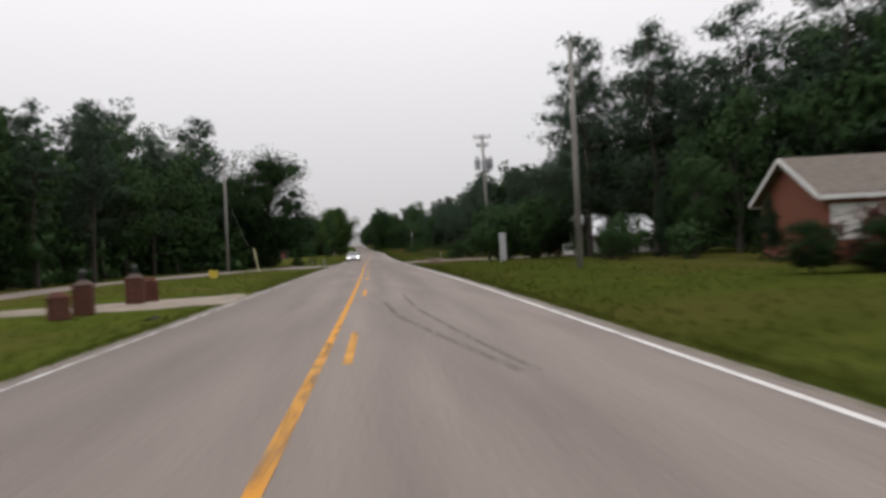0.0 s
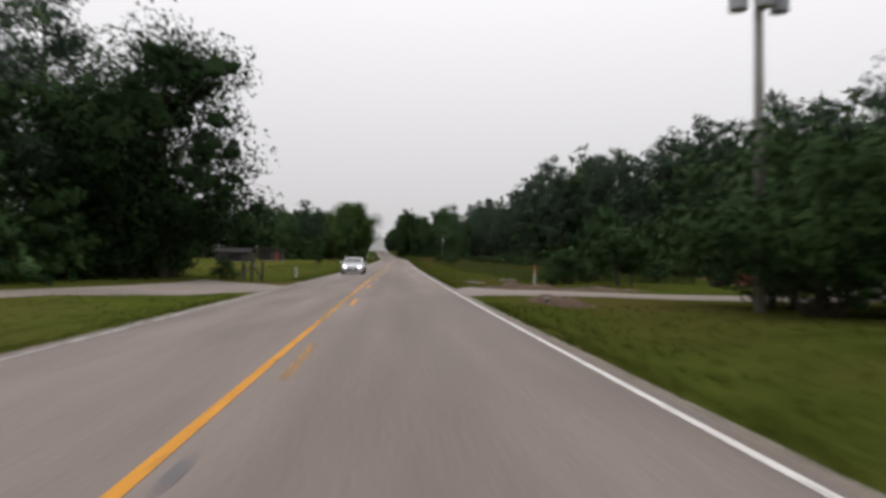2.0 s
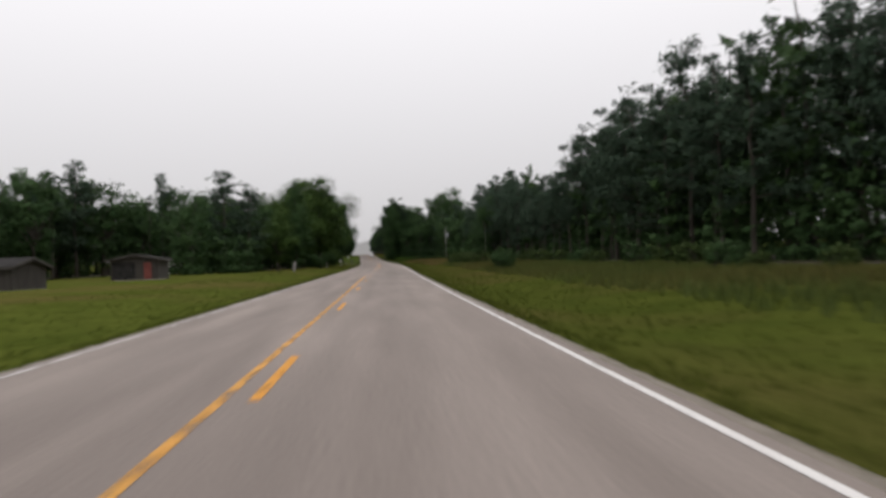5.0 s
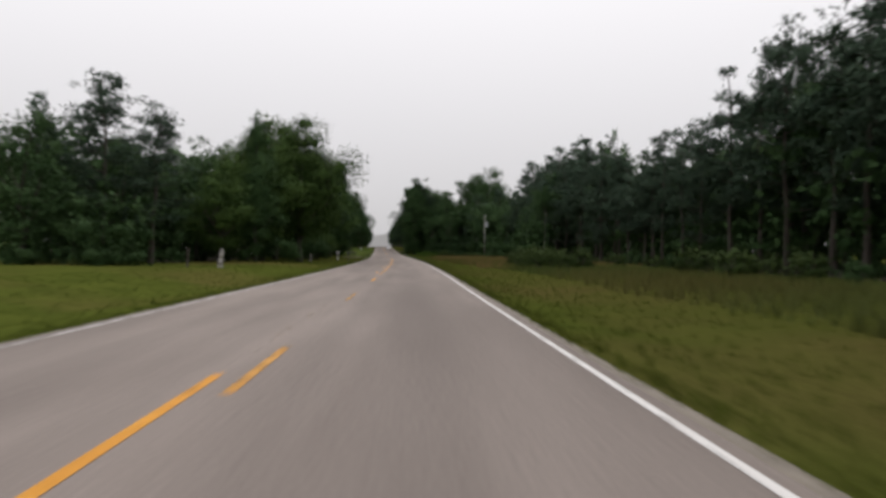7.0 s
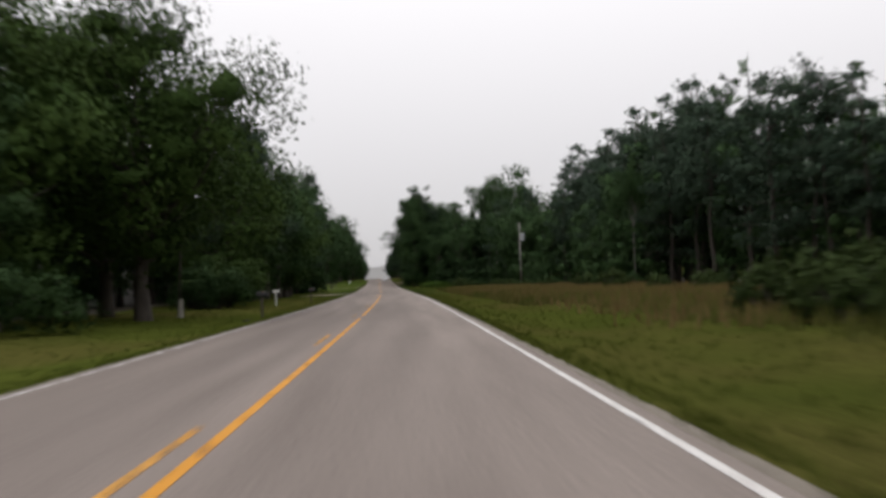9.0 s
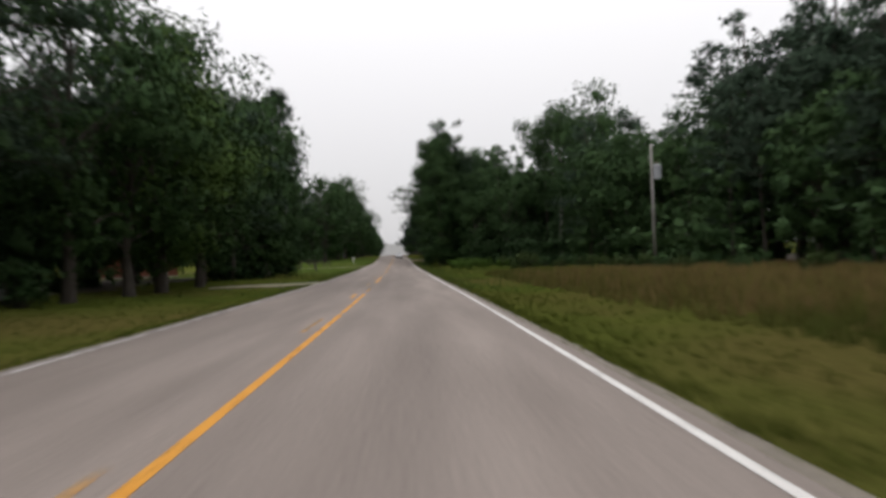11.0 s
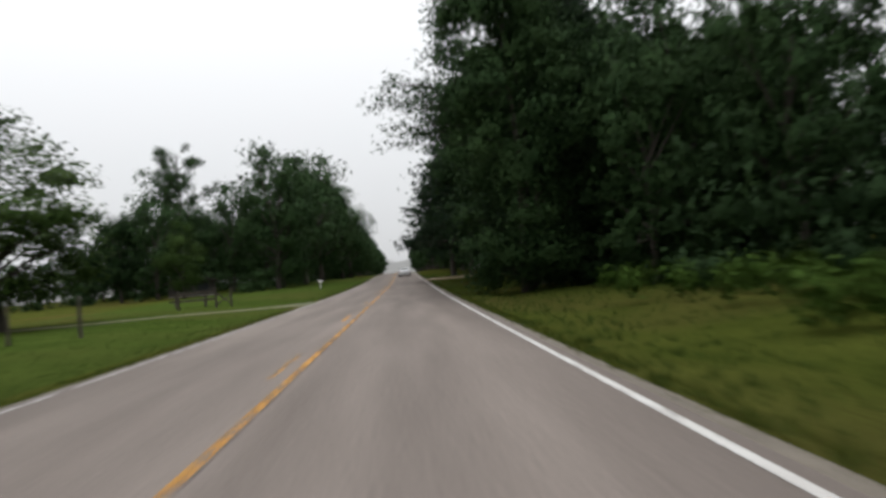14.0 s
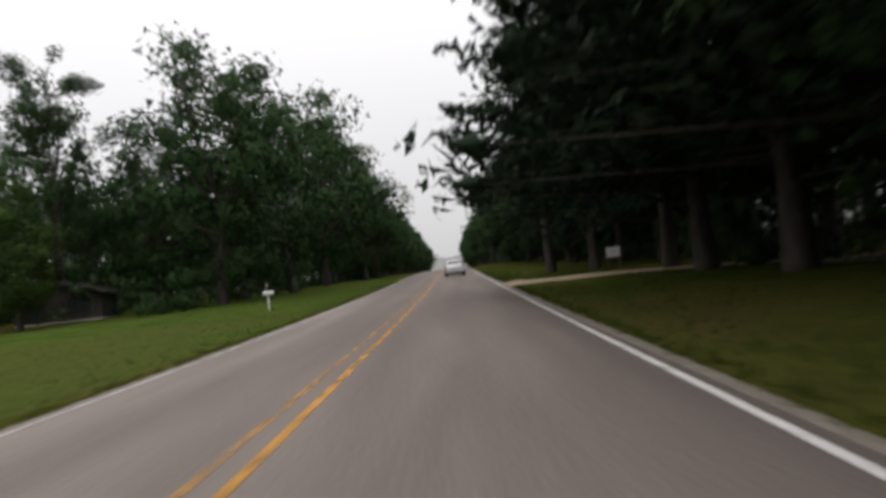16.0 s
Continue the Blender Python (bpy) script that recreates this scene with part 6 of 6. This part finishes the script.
def mailbox(s, o, body, label, h=1.05, turn=90, arm=False):
    root = thing("mailbox", at(s, o, 0, turn), label, "mailbox")
    part("post", boxed((0, 0, h / 2 - 0.1), (0.1, 0.1, h + 0.2), 0.012), WHITE_PAINT if body is WHITE_PAINT else POST_WOOD, root)
    bm = bmesh.new()
    n = 8
    prof = [(-0.085, 0.0)] + [(-0.085 * math.cos(i * math.pi / n), 0.12 + 0.085 * math.sin(i * math.pi / n)) for i in range(n + 1)] + [(0.085, 0.0)]
    ends = [[bm.verts.new((x, y, h + z)) for x, z in prof] for y in (-0.28, 0.24)]
    m = len(prof)
    for i in range(m):
        bm.faces.new((ends[0][i], ends[0][(i + 1) % m], ends[1][(i + 1) % m], ends[1][i]))
    bm.faces.new(ends[0][::-1])
    bm.faces.new(ends[1])
    part("box", bm, body, root)
    part("door", boxed((0, -0.29, h + 0.09), (0.15, 0.015, 0.16), 0.006), body, root)
    part("flag", boxed((0.095, -0.05, h + 0.17), (0.012, 0.04, 0.16), 0.003), ORANGE_RED, root, "small red flag")
    if arm:
        part("arm", boxed((0, 0, h * 0.72), (0.5, 0.07, 0.07), 0.01), POST_WOOD, root)
    return root


mailbox(276.0, -7.75, WHITE_PAINT, "white mailbox on a white post by the verge", 1.0)
mailbox(253.8, -4.85, BLACK, "dark mailbox on a dark wooden post", 1.0)
mailbox(429.2, -8.6, WHITE_PAINT, "white mailbox on a white post by the lawn", 0.82)
mailbox(281, -5.6, BLACK, "dark mailbox on a dark wooden post", 1.0)
marker_post(281.7, -13.6, 1.1, "short white marker post before the shrubs", False)


def sign_panel(s, o, w, h, z, label, turn=0):
    root = thing("yard_sign", at(s, o, 0, turn), label, "sign")
    for x in (-w * 0.4, w * 0.4):
        part("leg", boxed((x, 0.03, z / 2), (0.06, 0.06, z + 0.2), 0.008), POST_WOOD, root)
    pn = part("panel", boxed((0, 0, z + h / 2), (w, 0.04, h), 0.01), WHITE_PAINT, root)
    for k in range(3):
        part("faded_bar", boxed((0, -0.023, z + h * (0.25 + 0.25 * k)), (w * 0.7, 0.006, h * 0.08), 0.0), GREY_METAL, pn)
    return root


sign_panel(431, 10.6, 0.75, 0.55, 0.75, "small white board sign at the wood's edge")


def concrete_block(s, o, size, label, turn=35):
    root = thing("stone_block", at(s, o, 0, turn), label, "stone")
    bm = boxed((0, 0, size[2] * 0.4), size, min(size) * 0.25)
    r = np.random.RandomState(int(s))
    for v in bm.verts:
        v.co += Vector(r.normal(size=3)) * 0.03
    part("stone", bm, CONCRETE if size[2] > 0.35 else GRAVEL, root)
    return root


concrete_block(269, -15.5, (0.75, 0.5, 1.0), "pale upright stone block under the trees")
concrete_block(257, -9.5, (0.2, 0.2, 1.05), "pale upright stone block under the trees")
concrete_block(318, -26, (1.6, 0.9, 0.9), "pale concrete block under dark trees")
concrete_block(97.7, 6.7, (1.5, 0.8, 0.14), "flat grey broken concrete slab in the weeds", -62)
concrete_block(98.5, 9.1, (1.2, 0.4, 0.12), "flat grey broken concrete slab in the weeds", -20)


# heap of dug soil with broken boards beside the side drive
def soil_heap(s, o, rx, ry, h, label, turn=-20):
    bm = bmesh.new()
    bmesh.ops.create_grid(bm, x_segments=26, y_segments=18, size=1.0)
    r = np.random.RandomState(int(s * 3))
    for v in bm.verts:
        x, y = v.co.x, v.co.y
        d = x * x + y * y
        k = max(0.0, 1 - d) ** 0.8
        n = noise.noise(Vector((x * 3 + s, y * 3, 0.3))) * 0.8 + noise.noise(Vector((x * 9, y * 9 + s, 1.3))) * 0.45
        v.co = Vector((x * rx, y * ry, -0.12 + k * h * (1 + n)))
    root = thing("soil_heap", at(s, o, 0, turn), label, "soil heap")
    part("soil", bm, SOIL, root, smooth=True)
    return root


soil_heap(85.2, 7.8, 2.6, 1.4, 0.36, "heap of bare brown soil by the drive")
soil_heap(84.5, 11.4, 3.4, 1.5, 0.22, "heap of bare brown soil by the drive")
soil_heap(73.4, 6.9, 2.3, 0.8, 0.3, "patch of bare broken soil in the grass", -66)
concrete_block(73.2, 6.6, (0.5, 0.25, 0.2), "broken dull concrete lump in the bare soil")


def plank(s, o, length, turn, material, label):
    root = thing("loose_plank", at(s, o, 0, turn), label, "plank", "loose boards")
    part("board", boxed((0, 0, 0.12), (length, 0.15, 0.035), 0.006, Euler((0.1, 0.06, 0)).to_matrix()), material, root)
    for k in (-0.3, 0.3):
        part("nail_batten", boxed((length * k, 0, 0.05), (0.07, 0.2, 0.07), 0.006), material, root)
    return root


plank(86.4, 6.9, 1.6, -10, GREY_WOOD, "grey loose board lying by the soil")


def tar_patch(s, o, rx, ry):
    r = np.random.RandomState(int(s))
    n = 16
    v = [W(s, o, -CROWN * abs(o) + 0.006)]
    for i in range(n):
        a = i * math.tau / n
        k = 0.75 + 0.4 * r.rand()
        q = o + math.cos(a) * rx * k
        v.append(W(s + math.sin(a) * ry * k, q, -CROWN * abs(q) + 0.006))
    ob = new("tar_patch", mesh_np("tar_patch", np.array(v), [(0, 1 + i, 1 + (i + 1) % n) for i in range(n)], TAR))
    ob.parent = road


tar_patch(171.3, 1.15, 0.22, 0.8)
tar_patch(335.9, 2.6, 0.16, 0.35)
tar_patch(219.7, -0.5, 0.12, 0.5)
tar_patch(53, 0.0, 0.06, 0.4)


# ---------------------------------------------------------------- cars
def car_hull(sections, rings):
    """Skins cross-sections (x along, list of (y, z) for one half) into a closed, mirrored hull."""
    bm = bmesh.new()
    rows = []
    for x, prof in sections:
        half = [bm.verts.new((y, x, z)) for y, z in prof]
        other = [bm.verts.new((-y, x, z)) for y, z in prof[::-1]]
        rows.append(half + other)
    m = len(rows[0])
    for a, b in zip(rows, rows[1:]):
        for i in range(m):
            bm.faces.new((a[i], a[(i + 1) % m], b[(i + 1) % m], b[i]))
    bm.faces.new(rows[0][::-1])
    bm.faces.new(rows[-1])
    bmesh.ops.recalc_face_normals(bm, faces=bm.faces)
    return bm


def sedan(name, m, paint, label, lit):
    """A four-door saloon, nose towards -y. Lower body, glasshouse, wheels, lamps, bumpers."""
    root = thing(name, m, label, "car")
    half = 0.87
    body_st = [(-2.22, 0.62, 0.28, 0.55), (-2.15, 0.76, 0.22, 0.66), (-1.9, 0.84, 0.2, 0.74), (-1.5, 0.87, 0.2, 0.82), (-0.95, 0.87, 0.2, 0.9), (-0.3, 0.87, 0.2, 0.94), (0.6, 0.87, 0.2, 0.96), (1.3, 0.87, 0.2, 0.98), (1.75, 0.85, 0.22, 0.98), (2.1, 0.78, 0.28, 0.95), (2.25, 0.7, 0.36, 0.85)]
    secs = []
    for x, w, z0, z1 in body_st:
        mid = z0 + (z1 - z0) * 0.55
        secs.append((x, [(w * 0.55, z0), (w * 0.92, z0 + 0.03), (w, z0 + 0.14), (w * 1.0, mid), (w * 0.96, z1 - 0.08), (w * 0.86, z1 - 0.015), (w * 0.5, z1 + 0.012), (0.06, z1 + 0.025)]))
    body = part("body", car_hull(secs, 8), paint, root, smooth=True)
    cab_st = [(-0.98, 0.7, 0.9), (-0.72, 0.72, 1.04), (-0.15, 0.68, 1.38), (0.15, 0.67, 1.44), (0.75, 0.66, 1.45), (1.1, 0.64, 1.38), (1.55, 0.64, 1.12), (1.75, 0.66, 0.97)]
    secs = []
    for x, w, z in cab_st:
        b = 0.8
        base = 0.86
        secs.append((x, [(base * 0.9, b), (0.8, 0.93 if z > 0.95 else z - 0.01), (w * 1.02 + 0.04, min(z - 0.02, 0.93 + (z - 0.93) * 0.5)), (w + 0.0, z - 0.05), (w * 0.85, z - 0.01), (w * 0.4, z + 0.01), (0.04, z + 0.015)]))
    part("roof", car_hull(secs, 7), paint, root, smooth=True)

    def pane(name_, pts, dep=0.012):
        bm = bmesh.new()
        f = bm.faces.new([bm.verts.new(p) for p in pts])
        r = bmesh.ops.extrude_face_region(bm, geom=[f])
        bm.normal_update()
        nrm = f.normal.copy()
        bmesh.ops.translate(bm, vec=nrm * dep, verts=[v for v in r["geom"] if isinstance(v, bmesh.types.BMVert)])
        bmesh.ops.recalc_face_normals(bm, faces=bm.faces)
        return part(name_, bm, CAR_GLASS, root)

    pane("windscreen", [(-0.66, -0.83, 1.0), (0.66, -0.83, 1.0), (0.58, -0.17, 1.395), (-0.58, -0.17, 1.395)], 0.03)
    pane("rear_window", [(0.6, 1.64, 1.09), (-0.6, 1.64, 1.09), (-0.55, 1.15, 1.385), (0.55, 1.15, 1.385)], 0.03)
    for sx in (-1, 1):
        pane("side_window", [(sx * 0.8, -0.55, 1.0), (sx * 0.8, 0.42, 1.0), (sx * 0.72, 0.42, 1.34), (sx * 0.72, -0.08, 1.33)], 0.015 * 1)
        pane("side_window", [(sx * 0.8, 0.5, 1.0), (sx * 0.79, 1.35, 1.02), (sx * 0.71, 1.0, 1.32), (sx * 0.72, 0.5, 1.34)], 0.015)
        mir = part("mirror", boxed((sx * 0.96, -0.52, 1.0), (0.2, 0.11, 0.14), 0.035), paint, root)
        part("mirror_arm", boxed((sx * 0.84, -0.5, 0.96), (0.12, 0.06, 0.05), 0.01), BLACK, mir)
        part("door_seam", boxed((sx * 0.872, 0.46, 0.62), (0.008, 0.012, 0.6), 0.0), BLACK, root)
        for y in (0.3, 1.25):
            part("door_handle", boxed((sx * 0.875, y, 0.8), (0.03, 0.17, 0.03), 0.008), paint, root)
        part("sill_trim", boxed((sx * 0.85, 0.05, 0.24), (0.06, 2.2, 0.08), 0.015), paint, root)
        for y in (-1.38, 1.3):
            wheel = part("wheel", rodded((sx * 0.66, y, 0.315), (sx * 0.86, y, 0.315), 0.21, 0.21, 20), RIM, root, "alloy wheel")
            bm = bmesh.new()
            n = 24
            rr = [[bm.verts.new((sx * xx, y + math.cos(i * math.tau / n) * r, 0.315 + math.sin(i * math.tau / n) * r)) for i in range(n)] for r, xx in ((0.2, 0.65), (0.29, 0.65), (0.315, 0.68), (0.315, 0.85), (0.29, 0.88), (0.2, 0.88))]
            for a, b in zip(rr, rr[1:] + rr[:1]):
                for i in range(n):
                    bm.faces.new((a[i], a[(i + 1) % n], b[(i + 1) % n], b[i]))
            bmesh.ops.recalc_face_normals(bm, faces=bm.faces)
            part("tyre", bm, RUBBER, wheel, smooth=True)
            part("hub", rodded((sx * 0.86, y, 0.315), (sx * 0.882, y, 0.315), 0.06, 0.05, 12), BLACK, wheel)
            for k in range(5):
                a = k * math.tau / 5
                part("spoke", rodded((sx * 0.872, y + 0.05 * math.cos(a), 0.315 + 0.05 * math.sin(a)), (sx * 0.866, y + 0.19 * math.cos(a), 0.315 + 0.19 * math.sin(a)), 0.03, 0.022, 6), RIM, wheel)
            part("wheel_arch", boxed((sx * 0.83, y, 0.4), (0.1, 0.74, 0.46), 0.14), BLACK, root)
        head = part("headlamp", boxed((sx * 0.6, -2.06, 0.64), (0.4, 0.26, 0.15), 0.05, Euler((0.2, 0, sx * 0.35)).to_matrix()), LENS, root)
        part("bulb", boxed((sx * 0.57, -2.19, 0.635), (0.25, 0.05, 0.1), 0.025, Euler((0.2, 0, sx * 0.32)).to_matrix()), LAMP_ON if lit else LENS, head, "lit headlamp" if lit else "")
        tail = part("tail_lamp", boxed((sx * 0.62, 2.13, 0.8), (0.34, 0.16, 0.17), 0.04, Euler((0, 0, -sx * 0.35)).to_matrix()), TAIL_RED, root, "red tail lamp")
        part("reverse_lens", boxed((sx * 0.52, 2.215, 0.76), (0.1, 0.02, 0.07), 0.006), LENS, tail)
        part("fog_recess", boxed((sx * 0.62, -2.13, 0.38), (0.22, 0.1, 0.09), 0.03), BLACK, root)
    grille = part("grille", boxed((0, -2.22, 0.58), (0.66, 0.05, 0.12), 0.02), BLACK, root)
    for k in range(3):
        part("slat", boxed((0, -2.25, 0.545 + 0.035 * k), (0.62, 0.02, 0.01), 0.0), GREY_METAL, grille)
    part("badge", boxed((0, -2.262, 0.6), (0.12, 0.012, 0.07), 0.02), GREY_METAL, grille)
    intake = part("intake", boxed((0, -2.2, 0.36), (0.78, 0.1, 0.13), 0.03), BLACK, root)
    part("front_plate", boxed((0, -2.26, 0.44), (0.32, 0.015, 0.1), 0.004), WHITE_PAINT, intake)
    part("front_lip", boxed((0, -2.1, 0.22), (1.5, 0.3, 0.05), 0.02), paint, root)
    part("rear_bumper", boxed((0, 2.18, 0.45), (1.55, 0.24, 0.26), 0.07), paint, root)
    part("boot_seam", boxed((0, 2.262, 0.62), (1.1, 0.01, 0.012), 0.0), BLACK, root)
    plate = part("rear_plate", boxed((0, 2.275, 0.72), (0.32, 0.015, 0.13), 0.004), WHITE_PAINT, root)
    part("plate_bar", boxed((0, 2.286, 0.72), (0.24, 0.006, 0.05), 0.0), BLACK, plate)
    part("exhaust", rodded((0.5, 2.1, 0.26), (0.5, 2.3, 0.26), 0.03, 0.03, 10), GREY_METAL, root)
    part("underbody", boxed((0, 0, 0.26), (1.45, 3.9, 0.14), 0.03), BLACK, root)
    return root


def on_road(s, o, turn=0):
    m = at(s, o, 0, turn)
    m.translation = Vector(W(s, o, -CROWN * abs(o) + 0.004))
    return m


# nose to -y: coming towards the camera in the other lane, lamps on
sedan("silver_sedan", on_road(109.0, -2.2, 0) @ Matrix.Diagonal((1.03, 1.0, 0.93, 1.0)), SILVER, "silver four-door sedan with its headlamps lit on the road", True)
# the car that is followed, seen from behind
sedan("pale_sedan", on_road(456, 1.7, 180) @ Matrix.Diagonal((1.02, 1.0, 0.95, 1.0)), PEARL, "pale silver sedan seen from behind on the road", False)
